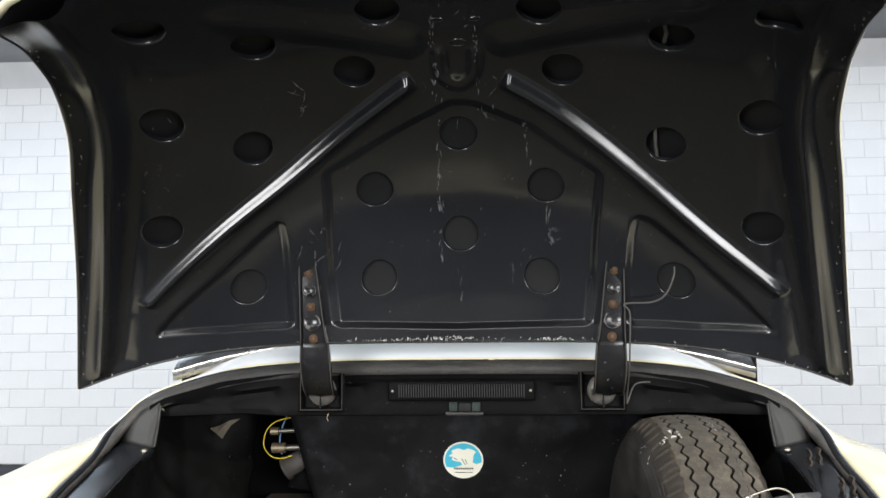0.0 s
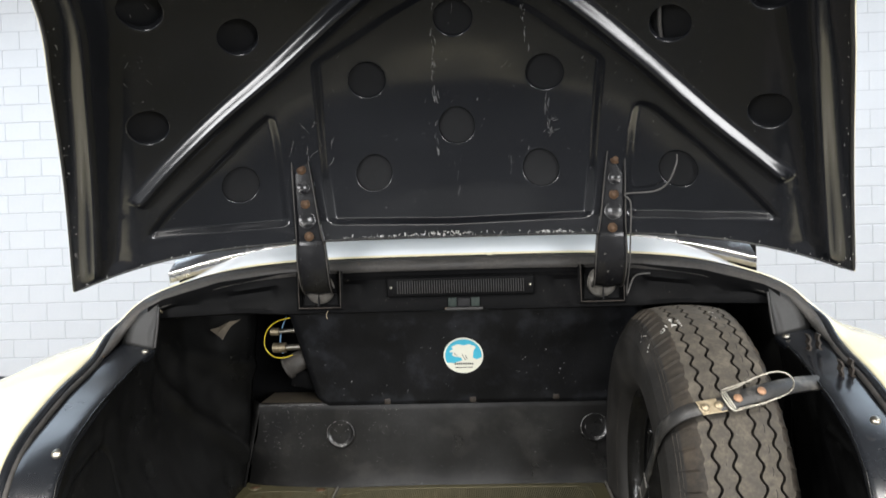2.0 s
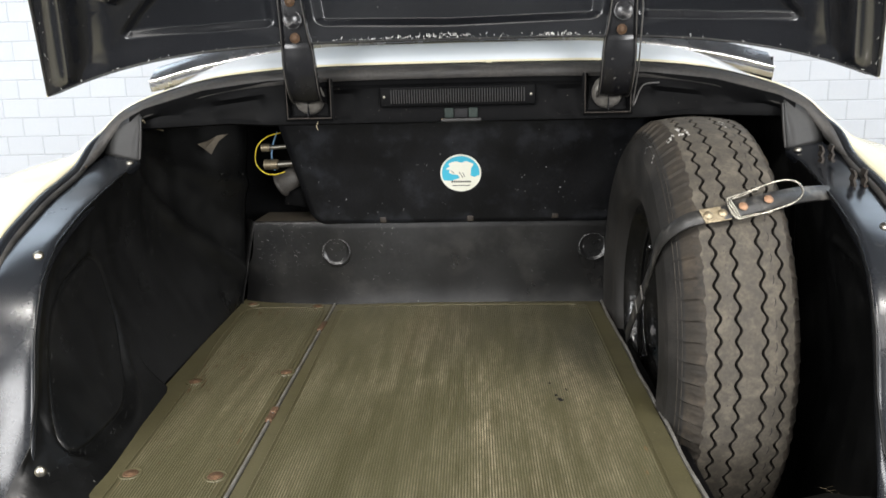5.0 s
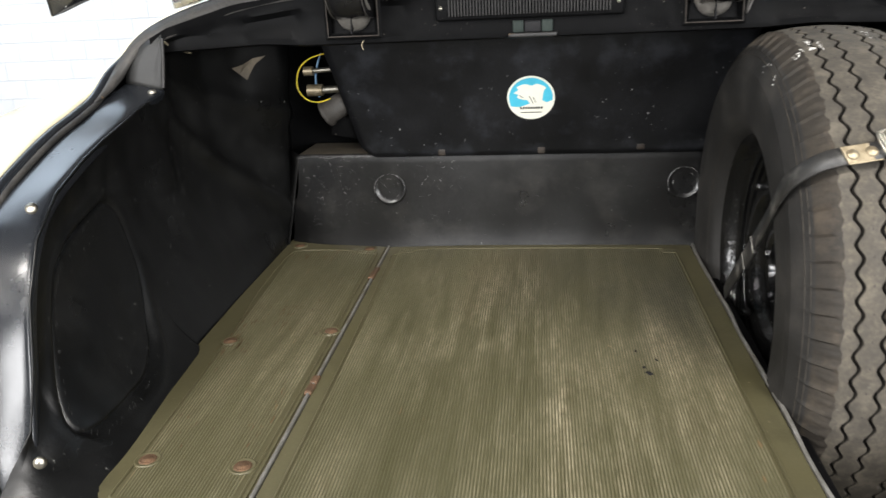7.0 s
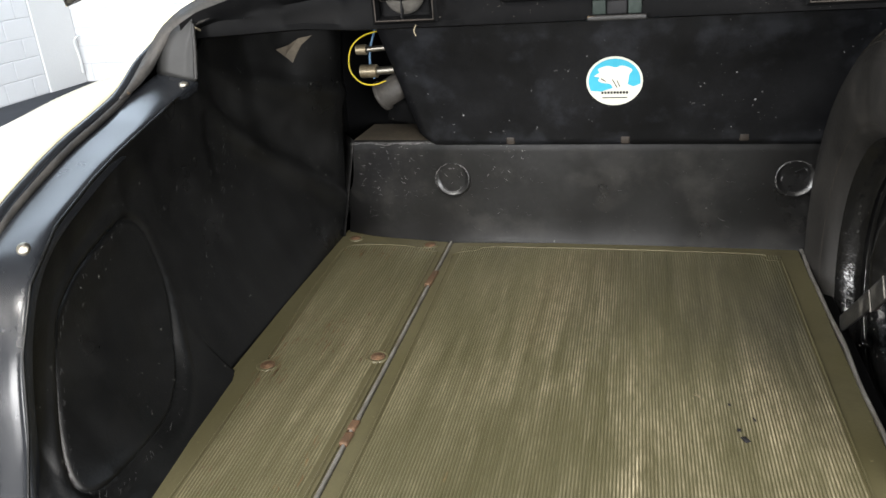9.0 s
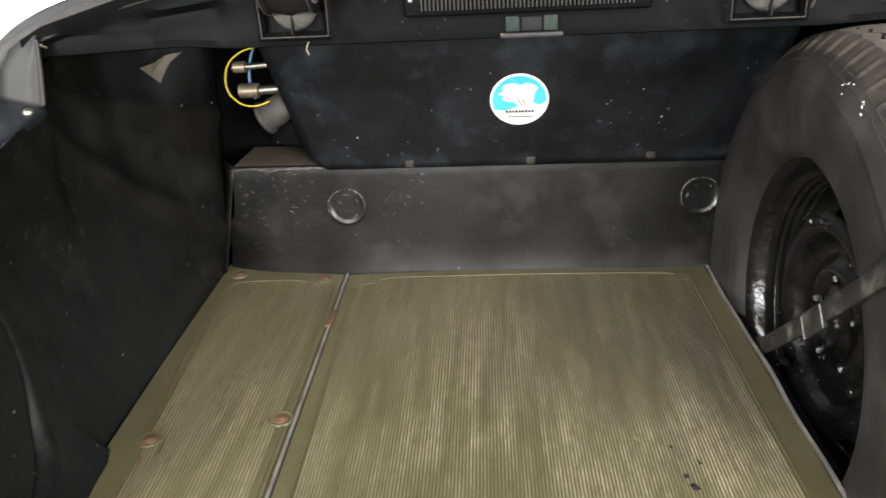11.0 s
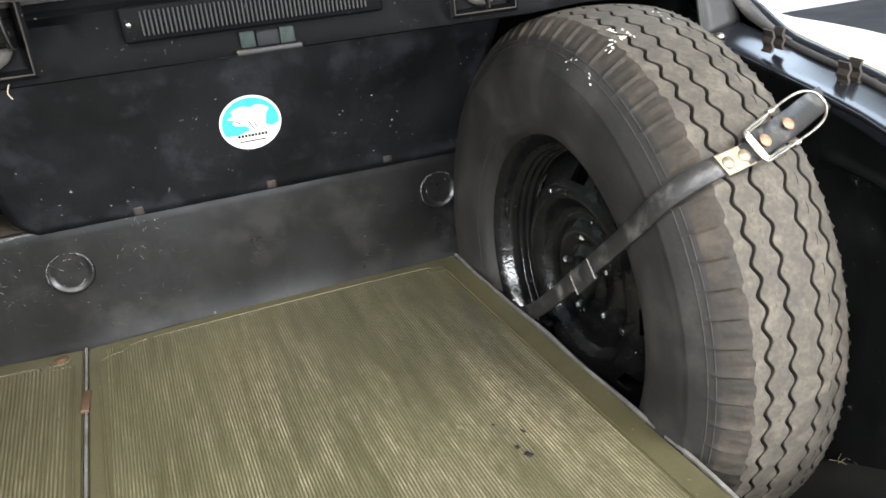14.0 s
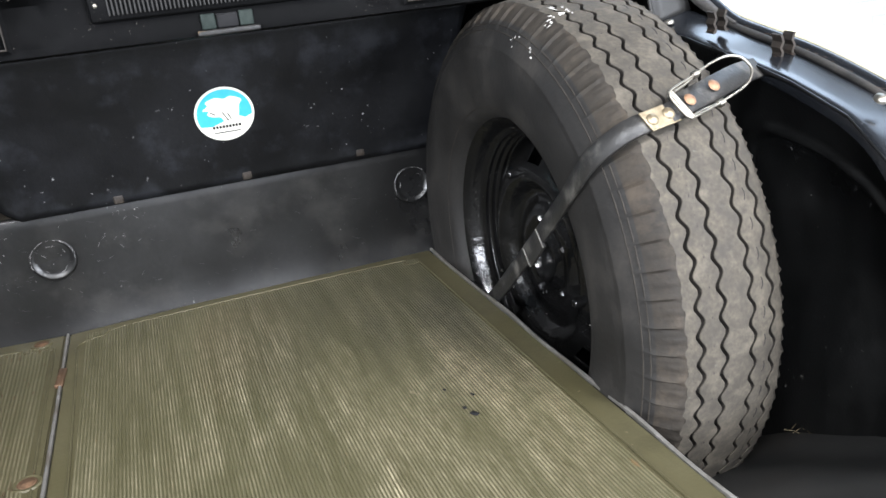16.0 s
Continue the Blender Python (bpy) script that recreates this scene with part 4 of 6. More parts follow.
def lid_panel():
    """The pressed inner panel, with its round holes cut through."""
    from mathutils import geometry
    step, rad = 0.0085, 0.0315
    sx, sy = 0.55, LID_LONG
    nx, ny = int(2 * sx / step), int(sy / step)
    rings, centres = [], []
    for a, h in HOLES:
        la = (Vector(lid_point(a + 1e-3, h)) - Vector(lid_point(a - 1e-3, h))).length / (2e-3 * sx)
        lh = (Vector(lid_point(a, h + 1e-3)) - Vector(lid_point(a, h - 1e-3))).length / (2e-3 * sy)
        centres.append((a * sx, h * sy, rad / la, rad / lh))
        rings.append([Vector((a * sx + rad / la * math.cos(q), h * sy + rad / lh * math.sin(q))) for q in (2 * math.pi * i / 36 for i in range(36))])
    verts, edges = [], []
    border = [(-sx + 2 * sx * i / nx, 0.0) for i in range(nx)] + [(sx, sy * i / ny) for i in range(ny)]
    border += [(sx - 2 * sx * i / nx, sy) for i in range(nx)] + [(-sx, sy - sy * i / ny) for i in range(ny)]
    for loop in [[Vector(b) for b in border]] + rings:
        base = len(verts)
        verts += loop
        edges += [(base + i, base + (i + 1) % len(loop)) for i in range(len(loop))]
    for j in range(1, ny):
        for i in range(1, nx):
            x, y = -sx + 2 * sx * (i + (0.25 if j % 2 else -0.25)) / nx, sy * j / ny
            u, v = to_metric(x / sx, y / sy)
            if all(((x - cx) / rx) ** 2 + ((y - cy) / ry) ** 2 > 1.12 ** 2 for cx, cy, rx, ry in centres) and bead_gap(Vector((u, v))) > 3.1 and hermite(LID_EDGE, y / sy)[0] - abs(u) > 0.092:
                verts.append(Vector((x, y)))
    # closer points along the side ridges and the beads
    for e in (0.008, 0.015, 0.020, 0.024, 0.028, 0.031, 0.034, 0.037, 0.041, 0.045, 0.050, 0.056, 0.062, 0.068, 0.075, 0.083):
        for i in range(1, 130):
            y = sy * i / 130
            for side in (-1, 1):
                x = side * (1 - e / hermite(LID_EDGE, y / sy)[0]) * sx
                u, v = to_metric(x / sx, y / sy)
                if all(((x - cx) / rx) ** 2 + ((y - cy) / ry) ** 2 > 1.08 ** 2 for cx, cy, rx, ry in centres) and (bead_gap(Vector((u, v))) > 3.1 or e < 0.03):
                    verts.append(Vector((x, y)))
    for line, top, wide, fall in BEAD_LINES:
        long = float(np.linalg.norm(np.diff(line, axis=0), axis=1).sum())
        k = max(6, int(long / 0.0045))
        at = np.linspace(0, len(line) - 1, k + 1)
        run = [Vector((np.interp(t, range(len(line)), line[:, 0]), np.interp(t, range(len(line)), line[:, 1]))) for t in at]
        ends = (run[1] - run[0]).normalized(), (run[-1] - run[-2]).normalized()
        run = [run[0] - ends[0] * (wide * e) for e in (1.65, 1.3, 1.0, 0.7, 0.35)] + run + [run[-1] + ends[1] * (wide * e) for e in (0.35, 0.7, 1.0, 1.3, 1.65)]
        for i in range(len(run)):
            w = run[min(len(run) - 1, i + 1)] - run[max(0, i - 1)]
            across = Vector((-w.y, w.x)).normalized()
            for o in (-3.0, -2.5, -2.0, -1.65, -1.4, -1.15, -0.9, -0.6, -0.3, 0.0, 0.3, 0.6, 0.9, 1.15, 1.4, 1.65, 2.0, 2.5, 3.0):
                p = run[i] + across * (o * wide)
                h = p.y / LID_LONG
                if not 0.004 < h < 0.996:
                    continue
                x, y = p.x / hermite(LID_EDGE, h)[0] * sx, h * sy
                if all(((x - cx) / rx) ** 2 + ((y - cy) / ry) ** 2 > 1.06 ** 2 for cx, cy, rx, ry in centres):
                    verts.append(Vector((x, y)))
    vs, _, fs, *_ = geometry.delaunay_2d_cdt(verts, edges, [], 0, 1e-5)
    bm = bmesh.new()
    made = []
    for p in vs:
        a, h = max(-1, min(1, p.x / sx)), max(0, min(1, p.y / sy))
        made.append(bm.verts.new(lid_place(a, h, relief(a, h))))
    for f in fs:
        c = sum((vs[i] for i in f), Vector((0, 0))) / len(f)
        if any(((c.x - cx) / rx) ** 2 + ((c.y - cy) / ry) ** 2 < 0.98 for cx, cy, rx, ry in centres):
            continue
        try:
            bm.faces.new([made[i] for i in f])
        except ValueError:
            pass
    loose = [v for v in bm.verts if not v.link_faces]
    bmesh.ops.delete(bm, geom=loose, context="VERTS")
    return bm


lid = part("boot_lid", lid_panel(), M_LID, car, "raised boot lid, gloss black pressed inner panel with round holes")
for a, h in HOLES:
    ring = []
    la = (Vector(lid_point(a + 1e-3, h)) - Vector(lid_point(a - 1e-3, h))).length / 2e-3
    lh = (Vector(lid_point(a, h + 1e-3)) - Vector(lid_point(a, h - 1e-3))).length / 2e-3
    for dr, lift in ((0.0018, 0.0), (0.0, 0.0005), (-0.0016, -0.002), (-0.0016, -0.009)):
        row = []
        for i in range(36):
            q = 2 * math.pi * i / 36
            aa, hh = a + (0.0315 + dr) / la * math.cos(q), h + (0.0315 + dr) / lh * math.sin(q)
            row.append(lid_place(aa, hh, relief(aa, hh) + lift))
        ring.append(row)
    part("hole_lip", loft(ring, True), M_LID, lid)

grid = [[lid_place(a, h, -0.020 + 0.018 * max(abs(a) ** 30, (1 - h) ** 60)) for a in np.linspace(-1, 1, 50)] for h in np.linspace(0, 1, 40)]
part("skin_lining", loft(grid), M_LIDBACK, lid)
grid = [[lid_place(a * 1.006, max(-0.004, min(1.004, h)), -0.026 + 0.018 * max(abs(a) ** 30, (1 - h) ** 60)) for a in np.linspace(-1, 1, 50)] for h in np.linspace(-0.004, 1.004, 40)]
part("outer_skin", thick(loft(grid), 0.0015), M_CREAM, lid, "cream painted outer skin")
edge_line = [(-1, h) for h in np.linspace(1, 0, 60)] + [(a, 0) for a in np.linspace(-1, 1, 80)[1:-1]] + [(1, h) for h in np.linspace(0, 1, 60)]
hem = []
for a, h in edge_line:
    r = relief(a, h)
    n = lid_normal(a, h)
    p = Vector(lid_point(a, h))
    o = Vector((math.copysign(1, a), 0, 0)) if abs(a) == 1 else Vector((0, 0, -1))
    hem.append([p + n * r, p + n * (r + 0.0025) + o * 0.001, p + n * (r * 0.5) + o * 0.004, p - n * 0.004 + o * 0.0045])
part("hem", loft(hem), M_EDGE, lid, "chipped black folded edge")
part("hem_paint", loft([[q[3] + (q[3] - q[2]) * 0.1, q[3] * 2 - q[2]] for q in hem]), M_CREAM, lid)

for s, x0, x1 in ((-1, -0.257, -0.248), (1, 0.275, 0.268)):
    prof = [(1.9055, 1.278), (1.909, 1.25), (1.9145, 1.20), (1.920, 1.158), (1.925, 1.138), (1.929, 1.114), (1.937, 1.088), (1.952, 1.064), (1.976, 1.049), (2.02, 1.046)]
    path = [(np.interp(z, (1.13, 1.278), (x1, x0)), y, z) for y, z in prof]
    widths = [0.0150, 0.0172, 0.0200, 0.0225, 0.0250, 0.0268, 0.0272, 0.0268, 0.0262, 0.025]
    pts = spline(path, 50)
    rows = []
    for i, p in enumerate(pts):
        w = np.interp(i / 49 * 9, range(10), widths)
        d = (pts[min(49, i + 1)] - pts[max(0, i - 1)]).normalized()
        nn = Vector((1, 0, 0)).cross(d).normalized()
        nn = nn if nn.y < 0 else -nn
        k = 0.004 if i < 22 else 0.001
        rows.append([p + Vector((-w, 0, 0)) - nn * 0.008, p + Vector((-w - 0.0005, 0, 0)) + nn * (k + 0.001), p + Vector((-w + 0.003, 0, 0)) + nn * (k + 0.001), p + Vector((-w + 0.005, 0, 0)), p + nn * (0.001 if i < 22 else 0.004),
                     p + Vector((w - 0.005, 0, 0)), p + Vector((w - 0.003, 0, 0)) + nn * (k + 0.001), p + Vector((w + 0.0005, 0, 0)) + nn * (k + 0.001), p + Vector((w, 0, 0)) - nn * 0.008])
    arm = part("hinge_arm", loft(rows), M_ARM, lid, "black hinge arm with rusty bolts", sharp=50)
    for side in (-1, 1):
        line = []
        for i in range(0, 50, 2):
            w = np.interp(i / 49 * 9, range(10), widths)
            d = (pts[min(49, i + 1)] - pts[max(0, i - 1)]).normalized()
            nn = Vector((1, 0, 0)).cross(d).normalized()
            nn = nn if nn.y < 0 else -nn
            line.append(pts[i] + Vector((side * (w - 0.001), 0, 0)) + nn * (0.0052 if i < 22 else 0.0022))
        part("worn_edge", tube(line, 0.0009, 6), M_PUMP, arm, "worn grey edge")
    for z in (1.264, 1.206, 1.150):
        y = np.interp(z, (1.155, 1.206, 1.264), (1.918, 1.9125, 1.906))
        part("bolt", BOLT, None, arm, at=facing((np.interp(z, (1.13, 1.278), (x1, x0)), y, z), (0, -1, 0.06)) @ Matrix.Diagonal((0.75, 0.75, 0.75, 1)))
    for z, big in ((1.233, 1.05), (1.178, 1.42)):
        y = np.interp(z, (1.155, 1.206, 1.264), (1.918, 1.9125, 1.906))
        part("arm_hole", turned([(0.0001, 0.0003), (0.0085, 0.0003), (0.0093, 0.0012), (0.0105, 0.0012), (0.0112, 0.0002)], 24, facing((np.interp(z, (1.13, 1.278), (x1, x0)), y, z), (0, -1, 0.06)) @ Matrix.Diagonal((big, big, 1, 1))), M_ARM, arm)

# lamp wire out of a hole, down beside the hinge
wire = [lid_place(0.615, 0.235, -0.006), lid_place(0.612, 0.215, 0.006), lid_place(0.585, 0.165, 0.012), lid_place(0.545, 0.135, 0.010), lid_place(0.47, 0.125, 0.012),
        Vector((0.298, 1.905, 1.19)), Vector((0.299, 1.918, 1.14)), Vector((0.301, 1.945, 1.09)), Vector((0.303, 1.99, 1.035)), Vector((0.308, 2.005, 1.033)), Vector((0.322, 2.008, 1.062)), Vector((0.35, 2.012, 1.066))]
part("lamp_wire", tube(spline(wire, 70), 0.0015, 6), M_GREYWIRE, lid, "thin grey lamp wire")
part("lamp_wire", tube([lid_place(0.605, 0.565, -0.012), lid_place(0.603, 0.53, -0.012), lid_place(0.606, 0.503, -0.012)], 0.0028, 6), M_GREYWIRE, lid)
part("lamp_wire", tube([lid_place(0.61, 0.785, -0.012), lid_place(0.622, 0.755, -0.012), lid_place(0.618, 0.735, -0.012)], 0.0028, 6), M_GREYWIRE, lid)

# ---- left corner of the boot: pipes, wires, torn lining ----
part("pipe_union", tube([(-0.412, 2.24, 0.949), (-0.395, 2.24, 0.949)], 0.0085, 8), M_BRASS, car, "tarnished brass pipe union")
part("pipe", tube([(-0.395, 2.24, 0.949), (-0.33, 2.245, 0.952)], 0.0045, 10), M_STEEL, car)
part("pipe_union", tube([(-0.408, 2.24, 0.914), (-0.380, 2.24, 0.914)], 0.0108, 8), M_BRASS, car, "tarnished brass pipe union")
part("pipe", tube([(-0.382, 2.24, 0.914), (-0.30, 2.245, 0.917)], 0.0065, 10), M_STEEL, car)
part("pump_body", turned([(0.0001, 0.028), (0.018, 0.027), (0.022, 0.021), (0.022, -0.018), (0.026, -0.018), (0.026, -0.024), (0.0001, -0.026)], 24, pose(-0.364, 2.262, 0.878, 0, 62, 0)), M_PUMP, car, "grey brown fuel fitting")
part("bracket", block((0.05, 0.004, 0.05), 0.001, pose(-0.352, 2.275, 0.845, 0, 10, 0)), M_BLACK, car)
part("yellow_wire", tube(spline([(-0.33, 2.20, 0.985), (-0.36, 2.215, 0.981), (-0.395, 2.225, 0.972), (-0.418, 2.228, 0.952), (-0.424, 2.23, 0.920), (-0.408, 2.228, 0.899), (-0.385, 2.226, 0.894), (-0.364, 2.232, 0.899)], 40), 0.0012, 8), M_YELLOW, car, "yellow wire loop")
part("blue_wire", tube(spline([(-0.38, 2.25, 0.98), (-0.392, 2.25, 0.95), (-0.395, 2.25, 0.92), (-0.39, 2.25, 0.90)], 16), 0.002, 6), M_BLUEWIRE, car)
tear = [(-0.541, 2.20, 0.959), (-0.515, 2.203, 0.966), (-0.49, 2.20, 0.979), (-0.463, 2.205, 0.983), (-0.487, 2.202, 0.966), (-0.500, 2.198, 0.945), (-0.506, 2.196, 0.933), (-0.522, 2.197, 0.946)]
tear = [(-0.457 + (x + 0.463) * 0.8, y - 0.034, 0.984 + (z - 0.983) * 0.8) for x, y, z in tear]
bm = bmesh.new()
bm.faces.new([bm.verts.new(p) for p in tear])
part("torn_patch", thick(bm, 0.002), M_LEDGE, car, "torn rusty brown patch", smooth=False)
part("felt_edge", tube(spline([(-0.551, 2.000, 1.022), (-0.556, 2.03, 1.012), (-0.558, 2.07, 1.003), (-0.563, 2.11, 0.997)], 14), 0.0016, 5), M_SPOT, car, "pale frayed felt edge")
part("shelf_thread", tube(spline([(-0.24, 2.012, 1.012), (-0.243, 2.010, 1.004), (-0.240, 2.008, 0.998)], 8), 0.0008, 5), M_SPOT, car)

# ---- floor mats ----
def mat_field(xl0, xl1, xr0, xr1, y0, y1, pitch):
    """Ribs of a rubber mat, running fore and aft, between two side lines (x at y0 and y1)."""
    n = int((xr0 - xl0) / pitch)
    cols = []
    for i in range(n):
        f = i / n
        for g, z in ((0.02, 0.0), (0.25, 0.0010), (0.55, 0.0010), (0.80, 0.0)):
            cols.append((f + g / n, z))
    rows = []
    for k in range(30):
        t = k / 29
        y = y0 + (y1 - y0) * t
        rows.append([Vector((xl0 + (xl1 - xl0) * t + f * ((xr0 - xl0) + ((xr1 - xl1) - (xr0 - xl0)) * t), y,
                             0.6005 + z + 0.0003 * noise.noise(Vector((f * 4, y * 4, 5))) * min(1, t * 8, (1 - t) * 8))) for f, z in cols])
    return loft(rows)


def slab(outline, z0, z1, bevel=0.002):
    bm = bmesh.new()
    bm.faces.new([bm.verts.new((x, y, z0)) for x, y in outline])
    ex = bmesh.ops.extrude_face_region(bm, geom=bm.faces[:])
    top = [v for v in ex["geom"] if isinstance(v, bmesh.types.BMVert)]
    bmesh.ops.translate(bm, verts=top, vec=(0, 0, z1 - z0))
    edges = [e for e in bm.edges if all(v in top for v in e.verts)]
    bmesh.ops.bevel(bm, geom=edges, offset=bevel, segments=2, affect="EDGES")
    return bm


def seam_x(y):
    return -0.2845 + (2.27 - y) * 0.0285


mat = thing("rubber_mat", (0.01, 1.85, 0.586), "olive green ribbed rubber boot mat, scuffed and dusty", "mat")
part("margin", slab([(seam_x(1.435) + 0.0045, 1.435), (0.303, 1.435), (0.300, 1.9), (0.297, 2.287), (0.10, 2.281), (-0.08, 2.279), (seam_x(2.268) + 0.0045, 2.266)], 0.586, 0.600), M_MATEDGE, mat, smooth=False)
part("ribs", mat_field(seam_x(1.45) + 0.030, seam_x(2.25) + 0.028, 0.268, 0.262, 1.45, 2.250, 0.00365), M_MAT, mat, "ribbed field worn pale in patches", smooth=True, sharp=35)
part("bead", tube(spline([(seam_x(1.45) + 0.026, 1.45, 0.6005), (seam_x(1.8) + 0.025, 1.80, 0.6005), (seam_x(2.14) + 0.019, 2.14, 0.6005), (-0.266, 2.205, 0.6005), (-0.252, 2.224, 0.6005), (-0.231, 2.231, 0.6005), (-0.222, 2.243, 0.6005), (-0.20, 2.250, 0.6005)], 50), 0.0016, 6), M_MATEDGE, mat)
part("bead", tube(spline([(0.273, 1.45, 0.6005), (0.268, 1.9, 0.6005), (0.2655, 2.22, 0.6005), (0.262, 2.229, 0.6005), (0.245, 2.230, 0.6005), (0.238, 2.240, 0.6005), (0.225, 2.254, 0.6005), (0.0, 2.256, 0.6005), (-0.19, 2.251, 0.6005)], 60), 0.0016, 6), M_MATEDGE, mat)
side_mat = thing("rubber_mat", (-0.37, 1.85, 0.586), "narrow olive ribbed rubber mat screwed down beside the seam", "mat")
part("margin", slab([(-0.415, 1.45), (seam_x(1.435) - 0.002, 1.435), (seam_x(2.268) - 0.002, 2.268), (-0.42, 2.284), (-0.499, 2.318), (-0.488, 2.0), (-0.478, 1.815), (-0.464, 1.790), (-0.440, 1.55), (-0.432, 1.475)], 0.586, 0.600), M_MATEDGE, side_mat, smooth=False)
part("ribs", mat_field(-0.402, -0.470, seam_x(1.46) - 0.016, seam_x(2.25) - 0.018, 1.46, 2.238, 0.00365), M_MAT, side_mat, "ribbed field worn pale in patches", sharp=35)
part("bead", tube(spline([(-0.409, 1.46, 0.6005), (-0.426, 1.70, 0.6005), (-0.443, 1.881, 0.6005), (-0.462, 2.019, 0.6005), (-0.473, 2.19, 0.6005), (-0.469, 2.228, 0.6005), (-0.452, 2.240, 0.6005), (-0.40, 2.245, 0.6005), (-0.345, 2.240, 0.6005), (-0.338, 2.228, 0.6005), (-0.322, 2.224, 0.6005)], 60), 0.0015, 6), M_MATEDGE, side_mat)
part("bead", tube(spline([(seam_x(1.45) - 0.010, 1.45, 0.6005), (seam_x(1.8) - 0.010, 1.80, 0.6005), (seam_x(2.0) - 0.0125, 2.0, 0.6005), (seam_x(2.2) - 0.014, 2.205, 0.6005), (-0.303, 2.221, 0.6005), (-0.322, 2.224, 0.6005)], 40), 0.0015, 6), M_MATEDGE, side_mat)
CUP = mesh_of(turned([(0.0001, 0.0018), (0.006, 0.0016), (0.0075, 0.0005), (0.0090, 0.0012), (0.0100, 0.0)], 18), M_RUST)
for x, y in ((-0.401, 1.525), (-0.289, 1.520), (-0.288, 1.866), (-0.431, 1.826), (-0.467, 2.270), (-0.317, 2.249)):
    part("mat_screw", CUP, None, side_mat, "rusty dished screw", at=pose(x, y, 0.6015))
    part("screw_surround", turned([(0.0001, 0.0004), (0.0105, 0.0006), (0.0120, 0.0012), (0.0132, 0.0019), (0.0142, 0.0018), (0.0150, 0.0008), (0.0153, -0.001)], 26, pose(x, y, 0.6005)), M_MATEDGE, side_mat)

trim_strip = thing("seam_strip", (-0.27, 1.86, 0.6), "thin scuffed aluminium strip between the two mats", "trim strip")
part("strip", loft([[Vector((seam_x(y) + 0.0015 + o, y, 0.594 + dz)) for o, dz in ((-0.0020, 0.0), (-0.0017, 0.0074), (-0.0010, 0.0080), (0.0010, 0.0080), (0.0017, 0.0074), (0.0020, 0.0))] for y in np.linspace(1.436, 2.268, 30)], True, True), M_ALU, trim_strip)
for y, l in ((2.113, 0.052), (1.69, 0.022), (1.715, 0.018)):
    part("joint", block((0.010, l, 0.006), 0.0015, pose(seam_x(y) + 0.0015, y, 0.6005, 0, 0, -1.6)), M_RUST, trim_strip, "rusty joint of the strip")
edge_strip = thing("edge_strip", (0.30, 1.86, 0.58), "bare aluminium edging along the mat beside the wheel", "trim strip")
edge_pts = [(np.interp(y, (1.43, 1.9, 2.29), (0.3055, 0.3025, 0.2995)) + 0.0012 * math.sin(y * 31) * math.sin(y * 9), y, 0.5935 + 0.001 * math.sin(y * 23)) for y in np.linspace(1.43, 2.288, 60)]
part("edging", loft([[Vector(p) + Vector(o) for o in ((-0.0022, 0, 0.0085), (0.0010, 0, 0.0090), (0.0024, 0, 0.0078), (0.0024, 0, -0.02), (0.0008, 0, -0.02), (0.0006, 0, 0.005), (-0.0022, 0, 0.005))] for p in edge_pts], True, True), M_ALU, edge_strip, sharp=40)

# small dark marks and a pale spot on the mat
for x, y, w, l, r in ((0.163, 1.752, 0.006, 0.010, 30), (0.158, 1.768, 0.004, 0.005, 0), (0.152, 1.815, 0.003, 0.004, 10), (0.176, 1.79, 0.002, 0.007, 20)):
    part("dark_mark", block((w, l, 0.0012), 0.0004, pose(x, y, 0.6026, 0, 0, r), 1), M_INK_SHADE, mat)

# ---- the spare wheel ----
WX, WY, WZ = 0.401, 1.977, 0.660
PERIODS, PER = 73, 10
N = PERIODS * PER
spare = thing("spare_wheel", (WX, WY, WZ - 0.349), "black steel spare wheel with a worn dusty tyre standing upright", "wheel")


def at_wheel(off, r, q):
    return Vector((WX + off, WY + r * math.sin(q), WZ + r * math.cos(q)))


def tread_skin():
    grooves = (-0.042, -0.0165, 0.0178, 0.0435)
    half = 0.057

    def crown(o):
        return 0.349 - 0.0055 * (o / half) ** 2
    rows = []
    for k in range(N + 1):
        q = 2 * math.pi * k / N
        f = (k % PER) / PER
        zig = 0.0034 * math.sin(2 * math.pi * f)
        row = []
        rag = 0.0009 * math.sin(2 * math.pi * f + 1) + 0.0030 * noise.noise(Vector((k * 0.37, 0, 0)))
        pts = [(-half - rag, -0.0004)]
        for gi, g in enumerate(grooves):
            z = zig if gi in (0, 2) else -zig
            w = 0.0019
            pts += [(g + z - w - 0.0006, 0.0), (g + z - w, -0.0008), (g + z - w * 0.7, -0.0085), (g + z + w * 0.7, -0.0085), (g + z + w, -0.0008), (g + z + w + 0.0006, 0.0)]
            if gi < 3:
                pts.append(((g + grooves[gi + 1]) / 2, 0.0))
        pts.append((half + rag, -0.0004))
        for o, d in pts:
            row.append(at_wheel(o, crown(o) + d, q))
        rows.append(row)
    bm = loft(rows)
    k = len(rows[0]) - 1
    # groove faces get a darker colour: their shade is put into the material
    for n, f in enumerate(bm.faces):
        f.material_index = 1 if (n % k) % 7 in (2, 3, 4) else 0
    return bm


